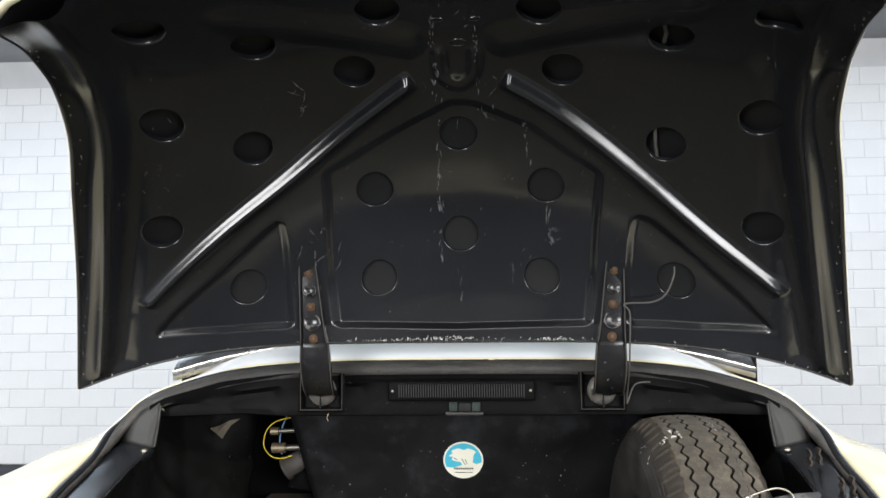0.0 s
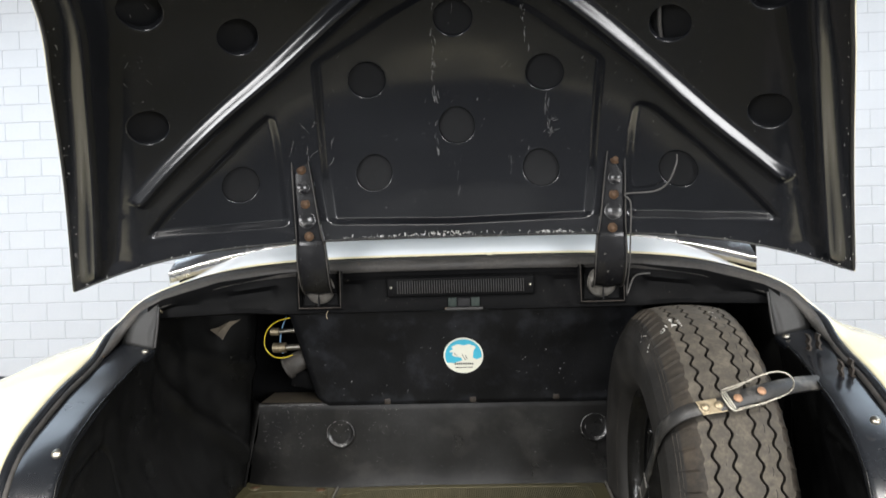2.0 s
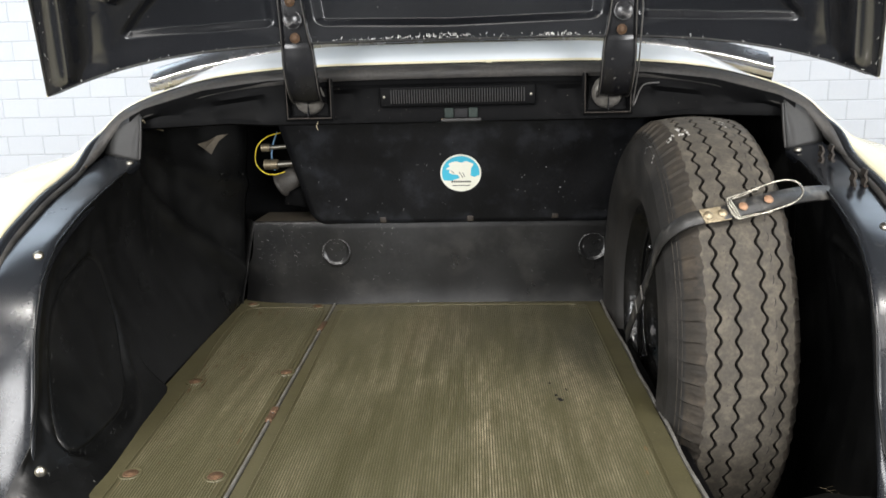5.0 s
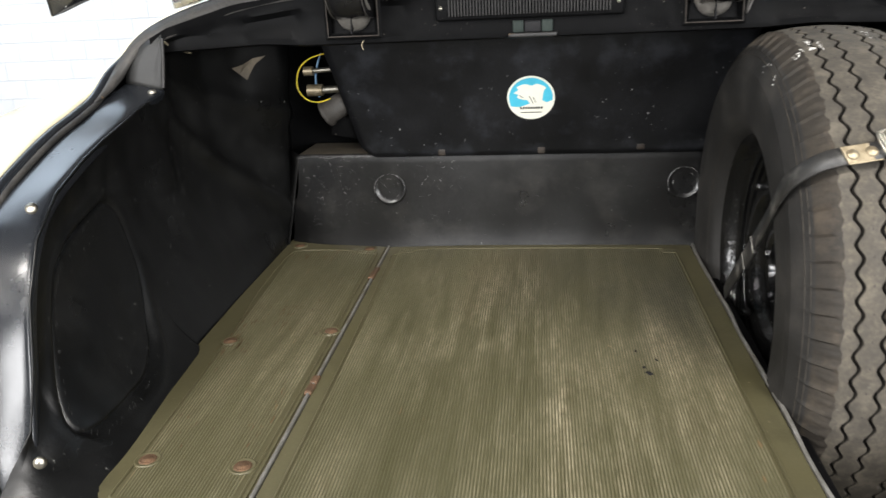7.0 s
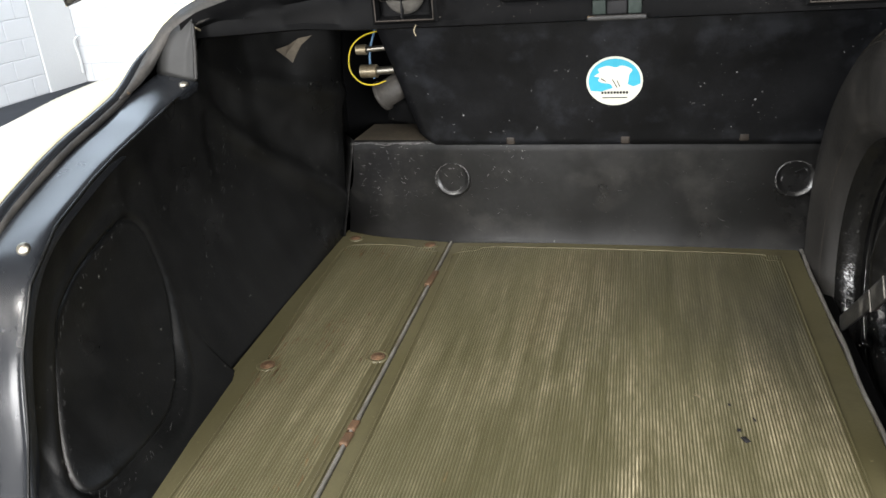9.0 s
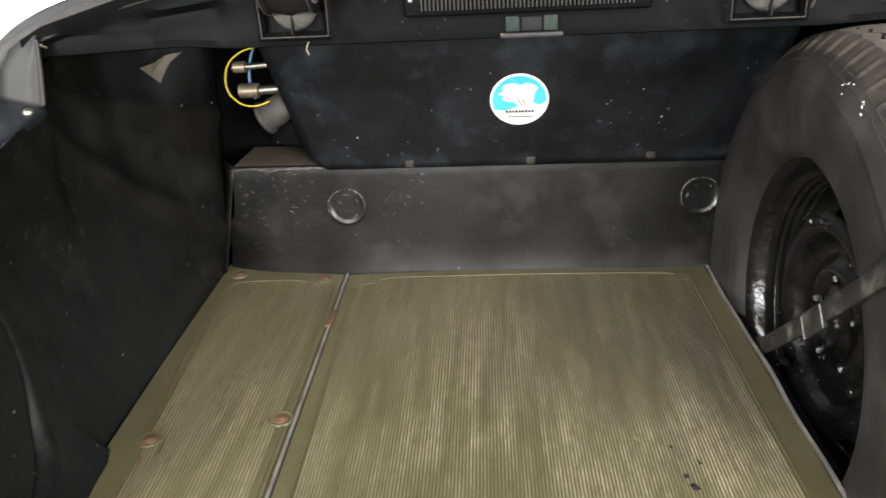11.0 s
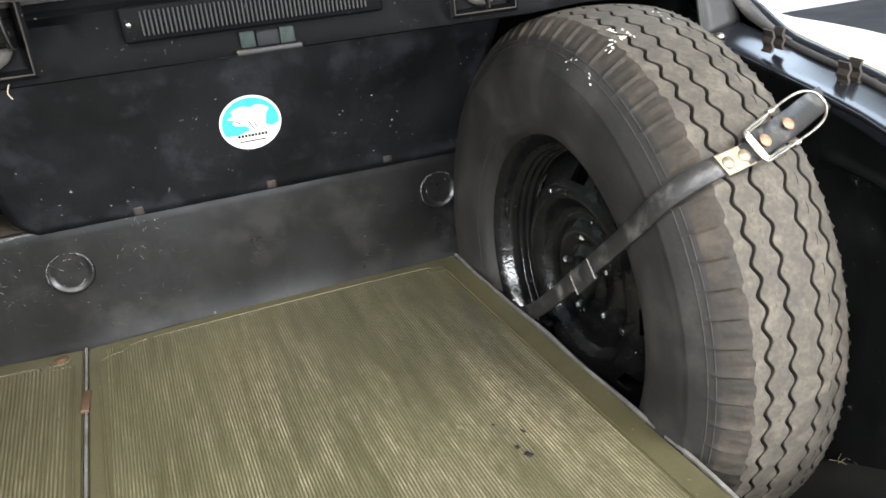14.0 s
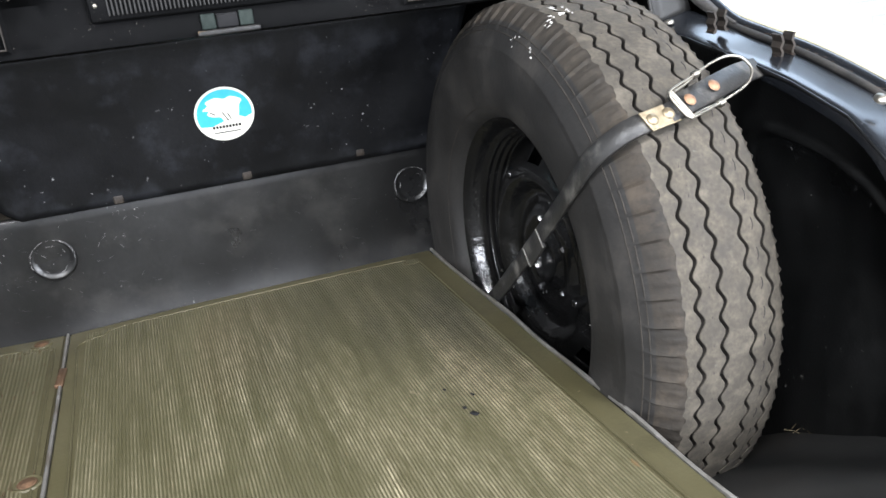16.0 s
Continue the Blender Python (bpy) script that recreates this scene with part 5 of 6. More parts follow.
def shoulder_skin(s):
    prof = [(0.057, 0.3435), (0.061, 0.3415), (0.067, 0.337), (0.073, 0.3315), (0.0795, 0.325), (0.0855, 0.3175), (0.0905, 0.310), (0.0945, 0.3025), (0.0962, 0.2985), (0.0975, 0.2965), (0.0968, 0.294), (0.0982, 0.290), (0.0988, 0.280), (0.0995, 0.270),
            (0.0998, 0.258), (0.0985, 0.245), (0.0955, 0.232), (0.0915, 0.222), (0.0895, 0.219), (0.0885, 0.2175), (0.086, 0.212), (0.078, 0.206), (0.070, 0.202), (0.054, 0.200)]
    if s > 0:
        prof = [(0.057 + (o - 0.057) * 0.6, r) for o, r in prof]
    rows = []
    for k in range(N + 1):
        q = 2 * math.pi * k / N
        c = k % PER
        row = []
        for j, (o, r) in enumerate(prof):
            # short raised ribs across the shoulder, long and short by turns
            lift = {1: -0.0008, 2: 0.0022, 3: 0.0008}.get(c, 0) * (1 if 1 <= j <= 4 else 0.5 if j == 5 else 0) + {6: -0.0006, 7: 0.0016}.get(c, 0) * (1 if 1 <= j <= 2 else 0.4 if j == 3 else 0)
            rag = (0.0009 * math.sin(2 * math.pi * k / PER + 1) + 0.0030 * noise.noise(Vector((k * 0.37, 0, 0)))) if j == 0 else 0
            row.append(at_wheel(s * (o + lift * 0.6 + rag), r + lift * 0.8 - (0.0005 if j == 0 else 0), q))
        rows.append(row)
    bm = loft(rows)
    k = len(prof) - 1
    for n, f in enumerate(bm.faces):
        f.material_index = 1 if n % k < 4 else 0
    return bm


tread = part("tread", tread_skin(), [M_TREAD, M_GROOVE_SHADE], spare, "dusty tread with four zigzag grooves", sharp=40)
for s in (-1, 1):
    part("sidewall", shoulder_skin(s), [M_WALLR, M_SHOULDER], spare, "old black sidewall", sharp=50)
for r, o, w in ((0.3145, -0.0876, 0.0009), (0.3210, -0.0832, 0.0008), (0.2185, -0.0890, 0.0006)):
    part("ring_line", tube([at_wheel(o, r, 2 * math.pi * k / 120) for k in range(120)], w, 6, True), M_RINGLINE, spare)
# dark threads on the tread stand in for the shade inside its slits
sipes = bmesh.new()
for k in range(PERIODS):
    for o in (-0.029, 0.031):
        q0 = 2 * math.pi * (k + (0.5 if o < 0 else 0.0)) / PERIODS
        pts = [at_wheel(o + 0.0022 * math.sin(f * 2.6), 0.3486 - 0.0055 * (o / 0.057) ** 2, q0 + (f - 0.5) * 0.036) for f in (0, 0.33, 0.66, 1)]
        sub = tube(pts, 0.00065, 4)
        me = bpy.data.meshes.new("tmp")
        sub.to_mesh(me)
        sub.free()
        sipes.from_mesh(me)
        bpy.data.meshes.remove(me)
tagged(part("sipes", sipes, M_INK_SHADE, tread), kind="stuff")

# wheel disc
RIMP = [(-0.0560, 0.200), (-0.0620, 0.2065), (-0.0665, 0.2065), (-0.0675, 0.2035), (-0.0630, 0.1985), (-0.0560, 0.1955), (-0.0480, 0.192), (-0.0420, 0.1885), (-0.0400, 0.1840), (-0.0370, 0.1855), (-0.0330, 0.1850), (-0.0310, 0.1810), (-0.0270, 0.1825), (-0.0230, 0.1815), (-0.0210, 0.1775), (-0.0150, 0.1785), (-0.0120, 0.1745), (-0.0120, 0.170), (-0.0180, 0.165),
        (-0.0240, 0.158), (-0.0320, 0.148), (-0.0390, 0.137), (-0.0430, 0.128), (-0.0435, 0.120), (-0.0400, 0.113), (-0.0320, 0.107), (-0.0240, 0.102), (-0.0200, 0.095), (-0.0190, 0.085), (-0.0220, 0.078), (-0.0270, 0.072), (-0.0285, 0.064),
        (-0.0270, 0.055), (-0.0240, 0.048), (-0.0250, 0.042), (-0.0300, 0.038), (-0.0310, 0.034), (-0.0260, 0.031), (-0.0120, 0.030), (-0.0100, 0.001)]
nd = 96
bm = bmesh.new()
vs = [[bm.verts.new(at_wheel(o, r, 2 * math.pi * k / nd)) for k in range(nd)] for o, r in RIMP]
for j in range(len(RIMP) - 1):
    for k in range(nd):
        slot = 19 <= j <= 20 and (k % 12) in (10, 11, 0, 1)
        if not slot:
            bm.faces.new((vs[j][k], vs[j][(k + 1) % nd], vs[j + 1][(k + 1) % nd], vs[j + 1][k]))
disc_ob = part("wheel_disc", thick(bm, -0.003), M_RIM, spare, "thickly painted gloss black steel wheel disc", sharp=60)
part("barrel", loft([[at_wheel(o, r, 2 * math.pi * k / 48) for k in range(49)] for o, r in ((-0.03, 0.187), (0.0, 0.165), (0.03, 0.165), (0.07, 0.198))]), M_RIM, spare)
NUT = mesh_of(turned([(0.0001, 0.009), (0.005, 0.0085), (0.0075, 0.005), (0.0085, 0)], 6), M_RIM, False)
for i in range(5):
    q = 2 * math.pi * (i + 0.15) / 5
    part("wheel_nut", NUT, None, disc_ob, at=facing(at_wheel(-0.026, 0.056, q), (-1, 0, 0)))
for q in (0.35, 2.5, 4.6):
    part("cap_clip", block((0.012, 0.030, 0.012), 0.004, facing(at_wheel(-0.045, 0.125, q), (0, math.sin(q), math.cos(q))) @ pose(0, 0, 0, 0, 0, 90)), M_RIM, disc_ob)

# ---- strap with wire-loop buckle over the spare wheel ----
strap = thing("wheel_strap", (0.33, 2.06, 0.6), "black leather strap with wire loop buckle holding the spare wheel", "strap")


def ribbon(path, wide, thickness, n=80, twist=None):
    pts = spline([p for p, _ in path], n)
    nr = spline([d for _, d in path], n)
    rows = []
    for i, p in enumerate(pts):
        d = (pts[min(n - 1, i + 1)] - pts[max(0, i - 1)]).normalized()
        nn = Vector(nr[i])
        nn = (nn - d * nn.dot(d)).normalized()
        w = d.cross(nn)
        rows.append([p + w * wide, p + w * wide * 0.92 + nn * thickness, p - w * wide * 0.92 + nn * thickness, p - w * wide])
    return loft(rows, True, True)


OUT = Vector((0, -0.267, 0.226)).normalized()
strap_path = [((0.3235, 2.075, 0.575), (-1, 0, 0)), ((0.308, 2.0, 0.620), (-1, 0, 0)), ((0.304, 1.90, 0.702), (-1, 0, 0)), ((0.3025, 1.80, 0.789), (-1, 0, 0.1)), ((0.299, 1.757, 0.826), (-1, -0.2, 0.3)),
              ((0.303, 1.728, 0.857), (-0.8, -0.5, 0.5)), ((0.322, 1.708, 0.880), (-0.5, -0.7, 0.6)), ((0.345, 1.7035, 0.889), (-0.2, -0.76, 0.64)), ((0.375, 1.703, 0.894), OUT), ((0.405, 1.709, 0.900), OUT)]
part("strap", ribbon(strap_path, 0.0112, 0.003), M_STRAP, strap)
part("strap_end", ribbon([((0.386, 1.7070, 0.8972), OUT), ((0.42, 1.7155, 0.9030), OUT), ((0.455, 1.7270, 0.9085), OUT), ((0.50, 1.750, 0.911), (0, -0.7, 0.7)), ((0.549, 1.7785, 0.9085), (0, -0.7, 0.7))], 0.0135, 0.0032, 30), M_STRAP, strap)
ALONG = Vector((0.94, 0.28, 0.187)).normalized()
OUTB = (OUT - ALONG * OUT.dot(ALONG)).normalized()
side_v = OUTB.cross(ALONG)
BF = Matrix((ALONG, side_v, OUTB)).transposed().to_4x4()
mid = Vector((0.3635, 1.7000, 0.8935))
PF = Matrix((Vector((0.98, 0.12, 0.12)).normalized(), side_v, OUT)).transposed().to_4x4()
part("rivet_plate", block((0.036, 0.0225, 0.0022), 0.0009, Matrix.Translation(mid) @ PF), M_BRASS, strap, "worn brass rivet plate", smooth=False)
RIVET = mesh_of(turned([(0.0001, 0.003), (0.004, 0.0026), (0.0062, 0.001), (0.0066, 0)], 16), M_BRASS)
COPPER = mesh_of(turned([(0.0001, 0.0022), (0.004, 0.0018), (0.0062, 0.0008), (0.0066, 0)], 16), M_COPPER)
for dx in (-0.010, 0.010):
    part("rivet", RIVET, None, strap, at=facing(mid + PF.to_3x3() @ Vector((dx, 0, 0.0012)), OUT))
bc = Vector((0.4185, 1.7128, 0.9048))
for dx in (-0.018, 0.021):
    part("rivet", COPPER, None, strap, "copper rivet", at=facing(bc + ALONG * dx + OUTB * 0.0035, OUTB))
outline = [(-0.030, 0.0175), (-0.0365, 0.0150), (-0.0385, 0.008), (-0.0385, -0.008), (-0.0365, -0.0150), (-0.030, -0.0175), (0.010, -0.0190), (0.034, -0.0195), (0.052, -0.0170), (0.0635, -0.0095),
           (0.0665, 0.0), (0.0635, 0.0095), (0.052, 0.0170), (0.034, 0.0195), (0.010, 0.0190)]
loop = [bc + ALONG * p.x + side_v * p.y + OUTB * (0.005 + 0.010 * max(0, p.x / 0.067)) for p in spline([(x, y, 0) for x, y in outline], 72, True)]
part("buckle_loop", tube(loop, 0.0014, 8, True), M_STEEL, strap, "bright steel wire loop")
for x in (-0.0310, -0.0345):
    part("buckle_bar", tube([bc + ALONG * x + side_v * y + OUTB * 0.0045 for y in (-0.0165, 0, 0.0165)], 0.0014, 8), M_STEEL, strap)
for y in (-0.0192, 0.0192):
    coil = [bc + ALONG * (0.006 + 0.0022 * k / 8) + side_v * (y + 0.0032 * math.cos(2 * math.pi * k / 8)) + OUTB * (0.004 + 0.0032 * math.sin(2 * math.pi * k / 8)) for k in range(28)]
    part("buckle_coil", tube(coil, 0.0011, 6), M_STEEL, strap)
    part("buckle_arm", tube([bc + ALONG * 0.013 + side_v * y + OUTB * 0.005, bc + ALONG * -0.010 + side_v * (y * 0.82) + OUTB * 0.0035, bc + ALONG * -0.028 + side_v * (y * 0.78) + OUTB * 0.0035], 0.0013, 6), M_STEEL, strap)
across = Vector((0, 0.036, 0.038)).normalized()
part("keeper", block((0.0045, 0.024, 0.050), 0.001, Matrix.Translation((0.3010, 1.8635, 0.726)) @ pose(0, 0, 0, 46, 0, 0)), M_STRAP, strap, "leather keeper loop")
for at in ((0.2980, 1.883, 0.708), (0.2978, 1.844, 0.744)):
    part("keeper_edge", tube([Vector(at) + across * f for f in (-0.0125, 0, 0.0125)], 0.0011, 6), M_DRUM, strap, "pale worn edge of the keeper")

rng = random.Random(4)


# scratches, scuffs and flecks in the paint
def strokes(name, owner, marks, material, gaps=0.14):
    """Thin ragged strokes: each (place, normal, direction in degrees, length, width)."""
    bm = bmesh.new()
    for at, nrm, turn, long, wide in marks:
        m = facing(at, nrm, turn)
        k = max(3, int(long / 0.004))
        bend = rng.uniform(-0.15, 0.15) * long
        left, right = [], []
        for i in range(k + 1):
            f = i / k
            w = wide * (0.25 + 0.75 * math.sin(math.pi * f)) * rng.uniform(0.45, 1.0) / 2
            y = bend * math.sin(math.pi * f) + rng.uniform(-0.25, 0.25) * wide
            left.append(bm.verts.new(m @ Vector(((f - 0.5) * long, y + w, 0.0005))))
            right.append(bm.verts.new(m @ Vector(((f - 0.5) * long, y - w, 0.0005))))
        for i in range(k):
            if rng.random() >= gaps:
                bm.faces.new((left[i], left[i + 1], right[i + 1], right[i]))
    bmesh.ops.delete(bm, geom=[v for v in bm.verts if not v.link_faces], context="VERTS")
    me = bpy.data.meshes.new("mesh")
    bm.to_mesh(me)
    bm.free()
    me.materials.append(material)
    tagged(part(name, me, None, owner), kind="stuff")


def lid_mark(a, h, turn, long, wide):
    return lid_place(a, h, relief(a, h)), lid_normal(a, h), turn, long, wide


def upright(a, h):
    """Turn that lays a stroke along the lid's fore-and-aft line."""
    m = facing(lid_place(a, h), lid_normal(a, h)).to_3x3().inverted()
    d = m @ (lid_place(a, h + 0.02) - lid_place(a, h))
    return math.degrees(math.atan2(d.y, d.x))


runs = []
for a0, h0, h1, k, wide in ((-0.045, 0.40, 0.66, 26, 0.0015), (-0.040, 0.25, 0.42, 12, 0.0012), (0.29, 0.30, 0.40, 16, 0.0011), (0.235, 0.50, 0.585, 12, 0.0018), (0.09, 0.60, 0.75, 12, 0.0012), (-0.04, 0.66, 0.80, 22, 0.0018), (0.09, 0.72, 0.80, 10, 0.0016),
                            (0.17, 0.18, 0.24, 6, 0.0009), (0.02, 0.10, 0.24, 8, 0.0008)):
    for i in range(k):
        h = rng.uniform(h0, h1)
        a = a0 + rng.gauss(0, 0.004)
        runs.append(lid_mark(a, h, upright(a, h) + rng.gauss(0, 9), rng.uniform(0.003, 0.016), wide * rng.uniform(0.4, 0.9)))
strokes("paint_drip", lid, runs, M_SCUFF)
runs = []
for a0, h0, da, dh, k, long in ((0.29, 0.34, 0.02, 0.04, 9, 0.02), (-0.455, 0.645, 0.02, 0.03, 7, 0.035), (-0.40, 0.30, 0.06, 0.06, 10, 0.03), (0.05, 0.62, 0.12, 0.05, 10, 0.02), (-0.83, 0.57, 0.05, 0.2, 6, 0.012), (0.85, 0.6, 0.05, 0.2, 6, 0.012), (0.1, 0.4, 0.5, 0.2, 30, 0.008), (0.0, 0.85, 0.6, 0.08, 16, 0.012)):
    for i in range(k):
        a, h = a0 + rng.uniform(-da, da), min(0.97, h0 + rng.uniform(-dh, dh))
        runs.append(lid_mark(a, h, upright(a, h) + rng.gauss(0, 40), long * rng.uniform(0.3, 1.2), rng.uniform(0.0004, 0.0010)))
strokes("scratch", lid, runs, M_SCUFF)
runs, bright = [], []
for i in range(230):
    x, z = rng.uniform(-0.32, 0.33), 0.79 + 0.21 * rng.random() ** 1.1
    mark = ((x, board_y(z) - 0.0026, z), NRM, rng.uniform(0, 180), rng.uniform(0.003, 0.022), rng.uniform(0.0004, 0.0014))
    (bright if i % 5 == 0 else runs).append(mark)
for cx, cz, k in ((0.05, 0.955, 16), (-0.27, 0.82, 16), (0.13, 0.90, 6), (0.28, 0.95, 10), (-0.10, 0.93, 8), (0.30, 0.88, 6)):
    for i in range(k):
        x, z = cx + rng.gauss(0, 0.018), min(1.0, max(0.79, cz + rng.gauss(0, 0.012)))
        runs.append(((x, board_y(z) - 0.0026, z), NRM, rng.gauss(60, 40), rng.uniform(0.004, 0.016), rng.uniform(0.0006, 0.0024)))
strokes("scratch", board, runs, M_SCUFF)
strokes("fleck", board, bright, M_DOT)
runs = []
for i in range(120):
    x, z = (rng.gauss(-0.36, 0.09) if i % 2 else rng.uniform(-0.44, 0.5)), rng.uniform(0.62, 0.775)
    if x > -0.44:
        runs.append(((x, 2.2815 - 0.010 * (z - 0.6) / 0.182, z), (0, -1, 0.05), rng.gauss(170, 22), rng.uniform(0.004, 0.018), rng.uniform(0.0002, 0.0006)))
for i in range(40):
    x = -0.452 + rng.random() ** 2 * 0.25
    runs.append(((x, 2.2735, 0.7815), (0, -0.8, 0.6), rng.gauss(0, 4), rng.uniform(0.006, 0.03), rng.uniform(0.0008, 0.0022)))
strokes("scratch", rear_panel, runs, M_HAIR)
runs = []
for i in range(70):
    x, z = -0.445 + 0.30 * rng.random() ** 1.6, rng.uniform(0.65, 0.778)
    runs.append(((x, 2.2812 - 0.010 * (z - 0.6) / 0.182, z), (0, -1, 0.05), rng.gauss(150, 40), rng.uniform(0.002, 0.009), rng.uniform(0.0003, 0.0008)))
strokes("scratch", rear_panel, runs, M_SCUFF)
runs = []
for px, pz in ((-0.2745, 0.716), (0.2805, 0.722)):
    for i in range(46):
        t = rng.uniform(0, 2 * math.pi)
        r0 = rng.choice((0.0295, 0.0295, 0.0205))
        runs.append(((px + r0 * math.cos(t), 2.2742, pz + r0 * math.sin(t)), (0, -1, 0.05), math.degrees(t) + 90, rng.uniform(0.003, 0.009), rng.uniform(0.0003, 0.0009)))
strokes("scratch", rear_panel, runs, M_SCUFF)

# small catch holes at the top of the lid: dark discs painted for their shade
for a, h, w, tall in ((0.038, 0.744, 0.012, 0.008), (-0.022, 0.796, 0.010, 0.004), (0.091, 0.796, 0.010, 0.004)):
    m = facing(lid_place(a, h, relief(a, h) + 0.0004), lid_normal(a, h), 0)
    hole = part("catch_hole", turned([(0.0001, 0.0004), (0.8, 0.0004), (0.84, 0.0003)], 28, m @ Matrix.Diagonal((w, tall, 1, 1))), M_INK_SHADE, lid)
    part("catch_rim", turned([(0.84, 0.0003), (0.88, 0.0014), (1.0, 0.0012), (1.06, 0.0)], 28, m @ Matrix.Diagonal((w, tall, 1, 1))), M_LID, hole)

# yellowed chip on the deck's edge
bm = bmesh.new()
bm.faces.new([bm.verts.new(p) for p in ((0.052, 2.042, 1.1135), (0.060, 2.041, 1.1125), (0.071, 2.043, 1.1145), (0.066, 2.036, 1.1055), (0.061, 2.034, 1.1015), (0.058, 2.036, 1.1060))])
part("paint_chip", thick(bm, 0.001), M_CREAM, car, "yellowed paint chip", smooth=False)

# rust along the flange and round the clips
runs = []
for p in half_rim:
    if p.y > 1.99 and (p.x > 0.30 or p.x < -0.45 or rng.random() < 0.12):
        for e in range(3):
            way = Vector((-p.x, 1.75 - p.y, 0)).normalized()
            f = rng.uniform(0.25, 0.9)
            runs.append((p + way * (0.018 * f) + Vector((0, 0, 0.0012 - 0.006 * f)), way * 0.3 + Vector((0, 0, 0.95)), math.degrees(math.atan2(-way.x, way.y)) + rng.gauss(0, 14), rng.uniform(0.002, 0.008), rng.uniform(0.0006, 0.0020)))
for p in half_rim:
    if 1.60 < p.y < 1.95 and p.x > 0 and rng.random() < 0.6:
        runs.append((p + Vector((-0.001, 0, 0.0005)), (0, -0.2, 1), 95 + rng.gauss(0, 12), rng.uniform(0.004, 0.012), rng.uniform(0.0008, 0.0022)))
for x, y, z in ((0.585, 1.897, 0.9425), (0.585, 1.785, 0.9185)):
    for e in range(8):
        runs.append(((x + rng.gauss(0, 0.012), y + rng.gauss(0, 0.006), z - 0.001), (0, -0.13, 1), rng.uniform(0, 180), rng.uniform(0.003, 0.008), rng.uniform(0.0008, 0.002)))
strokes("rust_mark", car, runs, M_RUST)
runs = []
for y, z, k in ((2.02, 0.80, 14), (2.06, 0.83, 12), (1.98, 0.76, 12), (1.90, 0.70, 8), (1.86, 0.80, 8)):
    for e in range(k):
        yy, zz = y + rng.gauss(0, 0.02), z + rng.gauss(0, 0.016)
        hit, spot, nrm, _ = left_liner.ray_cast(left_liner.matrix_world.inverted() @ Vector((-0.30, yy, zz)), Vector((-1, 0, 0)))
        if hit:
            runs.append((left_liner.matrix_world @ spot + Vector((0.0008, 0, 0)), (1, 0, 0.05), rng.gauss(60, 25), rng.uniform(0.004, 0.016), rng.uniform(0.0004, 0.0016)))
strokes("scuff", left_liner, runs, M_HAIR, 0.35)

# rust and pale spots on the mats
runs = []
for cx, cy, k, sp in ((-0.37, 1.93, 16, 0.035), (-0.39, 1.62, 10, 0.03), (-0.33, 2.1, 8, 0.03), (-0.30, 1.87, 8, 0.015)):
    for e in range(k):
        runs.append(((cx + rng.gauss(0, sp * 0.6), cy + rng.gauss(0, sp), 0.6022), (0, 0, 1), 90 + rng.gauss(0, 6), rng.uniform(0.003, 0.014), rng.uniform(0.0008, 0.0022)))
strokes("rust_mark", side_mat, runs, M_RUST)
runs = []
for cx, cy, k, sx, sy in ((-0.377, 1.92, 22, 0.012, 0.03), (-0.429, 1.856, 26, 0.009, 0.035), (-0.428, 2.205, 20, 0.022, 0.012), (-0.35, 2.215, 12, 0.025, 0.008), (-0.41, 1.80, 14, 0.008, 0.03), (-0.30, 1.62, 10, 0.01, 0.04)):
    for e in range(k):
        runs.append(((cx + rng.gauss(0, sx), min(2.23, cy + rng.gauss(0, sy)), 0.6018), (0, 0, 1), 92 + rng.gauss(0, 3), rng.uniform(0.010, 0.035), rng.uniform(0.0008, 0.0030)))
strokes("rust_stain", side_mat, runs, M_STAIN, 0.3)
runs = [((0.117 + rng.gauss(0, 0.003), 1.827 + rng.gauss(0, 0.003), 0.6023), (0, 0, 1), rng.uniform(0, 180), rng.uniform(0.002, 0.007), rng.uniform(0.001, 0.002)) for e in range(9)]
runs += [((rng.uniform(-0.24, 0.25), rng.uniform(1.47, 2.24), 0.6023), (0, 0, 1), rng.uniform(0, 180), rng.uniform(0.001, 0.003), rng.uniform(0.0005, 0.0012)) for e in range(70)]
strokes("pale_spot", mat, runs, M_SPOT)

# dried grass in the wheel well
straw = bmesh.new()
for e in range(14):
    c = Vector((0.562 + rng.gauss(0, 0.010), 1.695 + rng.gauss(0, 0.016), 0.482 + rng.uniform(0, 0.006)))
    d = Vector((rng.gauss(0, 1), rng.gauss(0, 1), rng.uniform(0, 0.5))).normalized() * rng.uniform(0.010, 0.026)
    sub = tube([c - d, c + Vector((0, 0, 0.002)), c + d], 0.0006, 4)
    me = bpy.data.meshes.new("tmp")
    sub.to_mesh(me)
    sub.free()
    straw.from_mesh(me)
    bpy.data.meshes.remove(me)
tagged(part("dried_grass", straw, M_STRAW, None), "few dry yellow grass stalks in the wheel well", "grass", kind="stuff")

# pale strokes along the pressed ovals: the lit crease painted on
for s in (-1, 1):
    runs = [(rng.choice(CREASE[s]) + Vector((-s * 0.004, 0, 0)), (-s, 0, 0.1), rng.gauss(75, 25), rng.uniform(0.003, 0.010), rng.uniform(0.0004, 0.0010)) for e in range(70 if s < 0 else 8)]
    strokes("scuff", car, runs, M_HAIR)

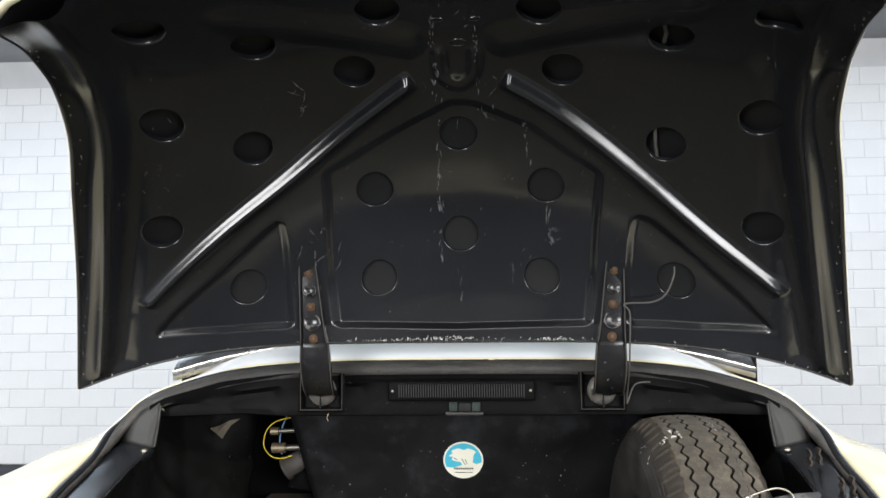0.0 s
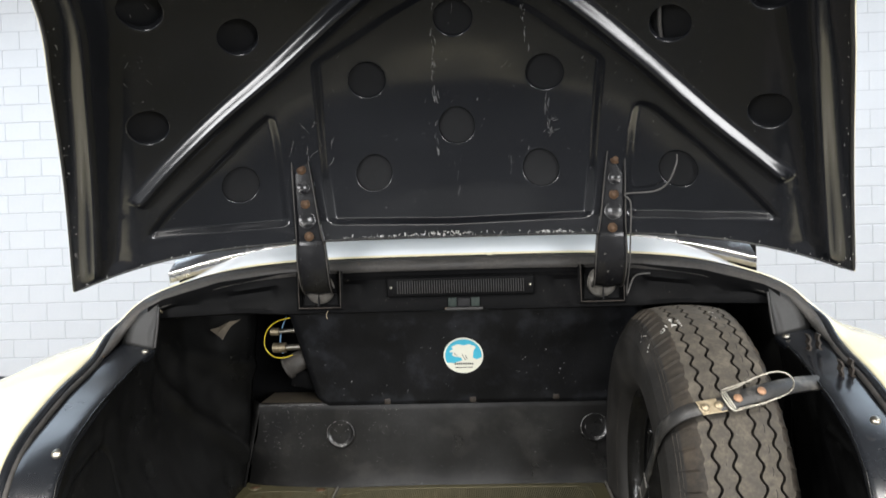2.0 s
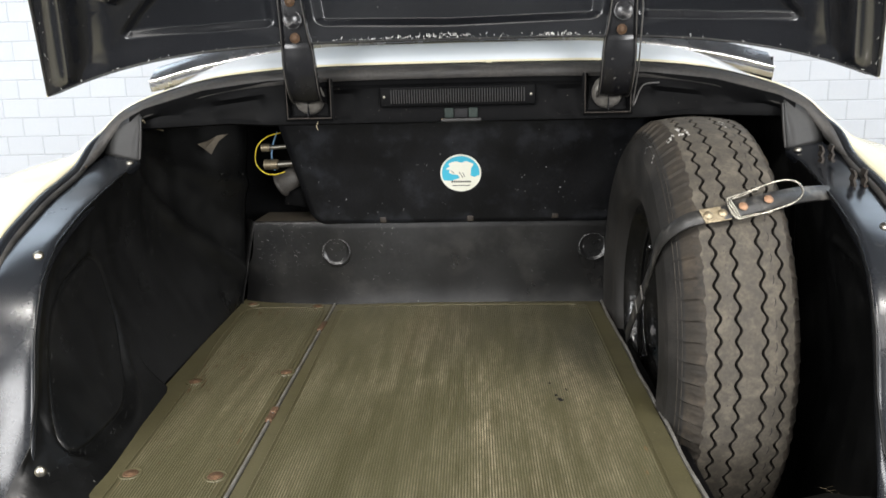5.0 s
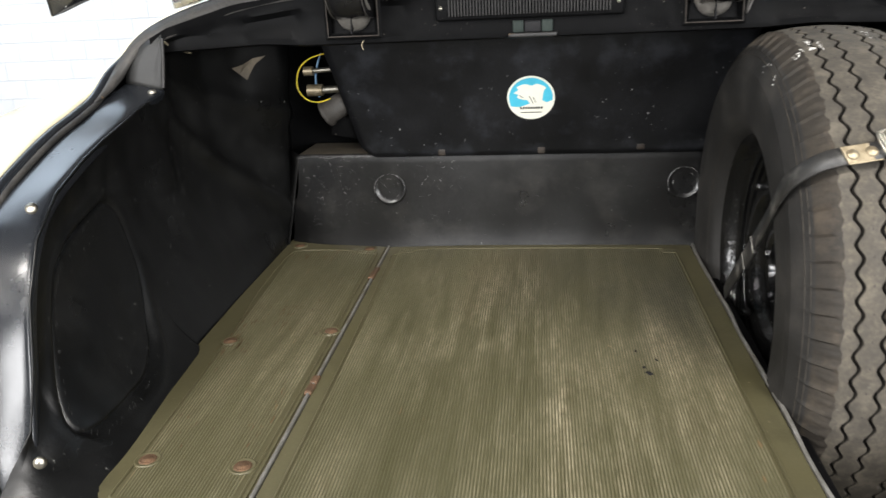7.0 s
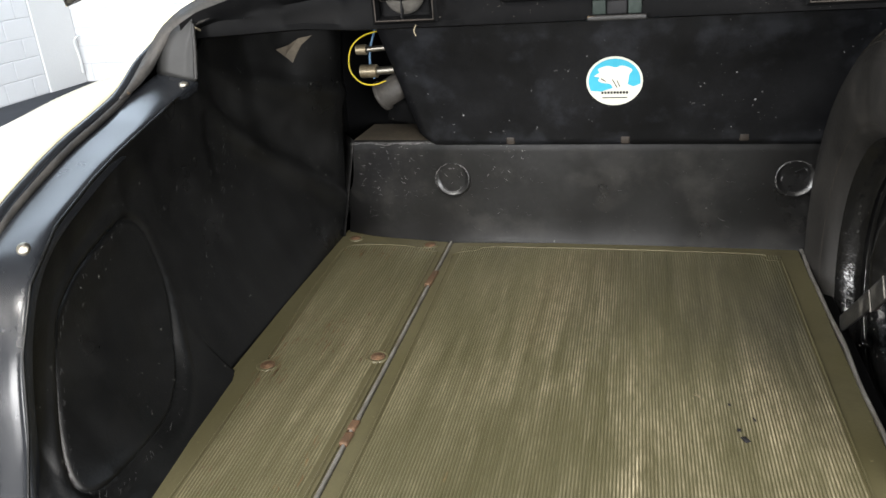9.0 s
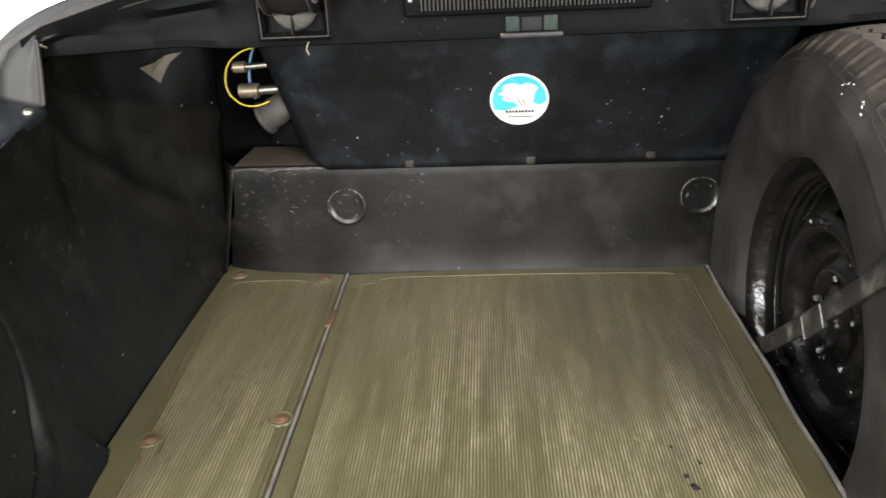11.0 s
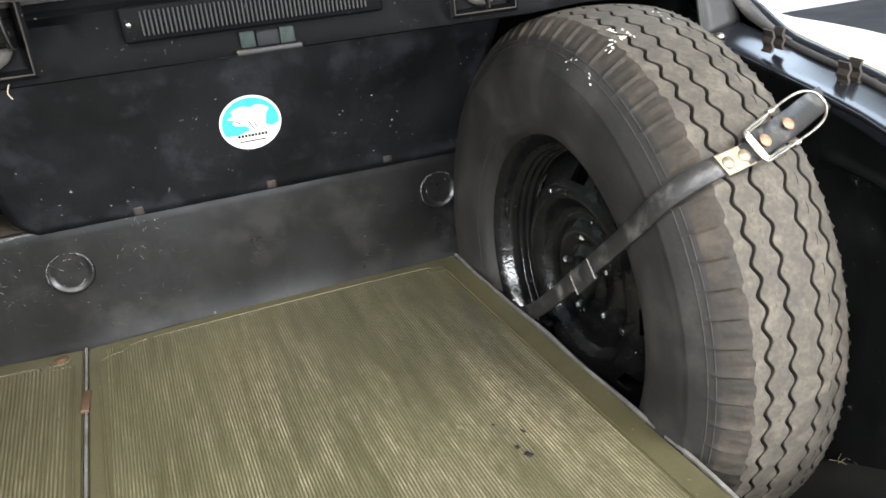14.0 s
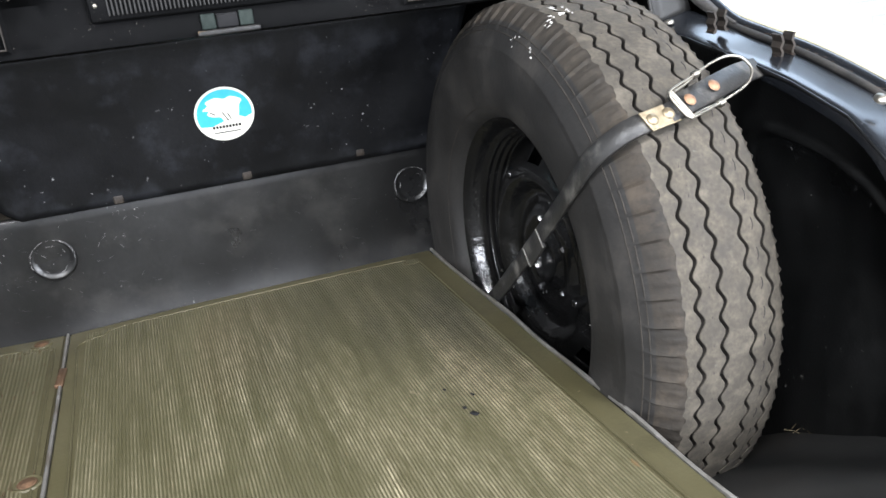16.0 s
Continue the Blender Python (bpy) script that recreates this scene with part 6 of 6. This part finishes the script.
# splashed paint on the tyre's top
runs = []
for q0, o0, r0, k, sp, big in ((-0.345, -0.0655, 0.3395, 7, 0.012, 0.6), (-0.32, -0.048, 0.3462, 9, 0.020, 0.6), (-0.27, -0.049, 0.3461, 6, 0.020, 0.55), (-0.30, -0.036, 0.3472, 10, 0.03, 0.45), (-0.375, -0.0885, 0.3125, 5, 0.010, 0.42), (-0.24, -0.0885, 0.3128, 5, 0.02, 0.4),
                              (-0.22, 0.025, 0.3484, 5, 0.02, 0.5)):
    for e in range(k):
        t = q0 + rng.gauss(0, sp)
        o = o0 + rng.gauss(0, 0.0035) * big
        lift = r0 + (0.0016 if abs(o0) > 0.06 else 0.0010) - (0.0 if abs(o0) < 0.06 else (abs(o) - abs(o0)) * (0.85 if abs(o0) < 0.08 else 1.5))
        runs.append((at_wheel(o, lift, t), (0 if abs(o0) < 0.06 else -0.65 if abs(o0) < 0.08 else -0.85, math.sin(t), math.cos(t)), rng.uniform(0, 180), rng.uniform(0.004, 0.010) * big, rng.uniform(0.003, 0.006) * big))
strokes("paint_splash", tread, runs, M_DOT, 0.0)

# paint flecks on the wheel disc and the strap
runs = []
for e in range(70):
    t, rr = rng.gauss(-0.95, 0.35), rng.uniform(0.128, 0.186)
    o = np.interp(rr, (0.120, 0.128, 0.137, 0.148, 0.158, 0.165, 0.176, 0.183, 0.186), (-0.0435, -0.043, -0.039, -0.032, -0.024, -0.018, -0.012, -0.016, -0.024))
    runs.append((at_wheel(o - 0.0015, rr, t), (-1, 0, 0), rng.uniform(0, 180), rng.uniform(0.001, 0.004), rng.uniform(0.0005, 0.0014)))
strokes("paint_fleck", disc_ob, runs, M_DOT)

# chipped paint along the lid's hinge edge
runs = []
for a0, sa, h0, k in ((0.0, 0.05, 0.020, 50), (-0.15, 0.10, 0.008, 46), (0.27, 0.035, 0.010, 44), (-0.03, 0.14, 0.004, 40), (0.36, 0.05, 0.006, 12), (-0.7, 0.2, 0.006, 16), (0.75, 0.15, 0.006, 16)):
    for e in range(k):
        a, h = max(-0.97, min(0.97, rng.gauss(a0, sa))), abs(rng.gauss(h0 * 0.4, 0.003)) + 0.001
        runs.append(lid_mark(a, h, upright(a, h) + rng.gauss(0, 45), rng.uniform(0.001, 0.0055), rng.uniform(0.0005, 0.0019)))
for side in (-1, 1):
    for e in range(40):
        h = rng.uniform(0.02, 0.95)
        runs.append(lid_mark(side * rng.uniform(0.985, 0.998), h, upright(side * 0.99, h) + rng.gauss(0, 20), rng.uniform(0.001, 0.006), rng.uniform(0.0004, 0.0012)))
strokes("paint_chip", lid, runs, M_DOT)

# ---- the block wall's pieces ----
BW, BH, JOINT = 0.3125, 0.158, 0.006
brick_mesh = mesh_of(block((BW - JOINT, 0.06, BH - JOINT), 0.004, segments=1), M_BLOCK, False)
half_mesh = mesh_of(block((BW / 2 - JOINT, 0.06, BH - JOINT), 0.004, segments=1), M_BLOCK, False)
half_rows = []
for course in range(21):
    z = 0.034 + (course + 0.5) * BH
    off = -3.919 if course % 2 == 0 else -3.7635
    for i in range(-10, 36):
        x = off + (i + 0.5) * BW
        if not -5.05 < x < 7.3:
            continue
        near = (-4.95 < x < -1.7 and course < 15) or (1.9 < x < 4.5 and course < 12)
        m = pose(x, 7.1365 + random.uniform(-0.001, 0.001), z)
        if near:
            part("brick", brick_mesh, None, wall_north, at=m)
        else:
            half_rows.append(m)
for course in range(21):
    z = 0.034 + (course + 0.5) * BH
    for i in range(12):
        y = 6.626 - (i + (0.5 if course % 2 else 1.0)) * BW
        m = pose(-4.979, y, z, 0, 0, 90)
        if course % 2 == 0 and i == 0:
            part("brick", half_mesh, None, wall_corner, at=pose(-4.979, 6.626 - BW / 4, z, 0, 0, 90))
        if y > 5.0 and course < 9:
            part("brick", brick_mesh, None, wall_corner, at=m)
        else:
            half_rows.append(m)
rest = bmesh.new()
for m in half_rows:
    bmesh.ops.create_cube(rest, size=1, matrix=m @ Matrix.Diagonal((BW - JOINT, 0.06, BH - JOINT, 1)))
tagged(part("bricks", rest, M_BLOCK, wall_north, smooth=False), kind="stuff")
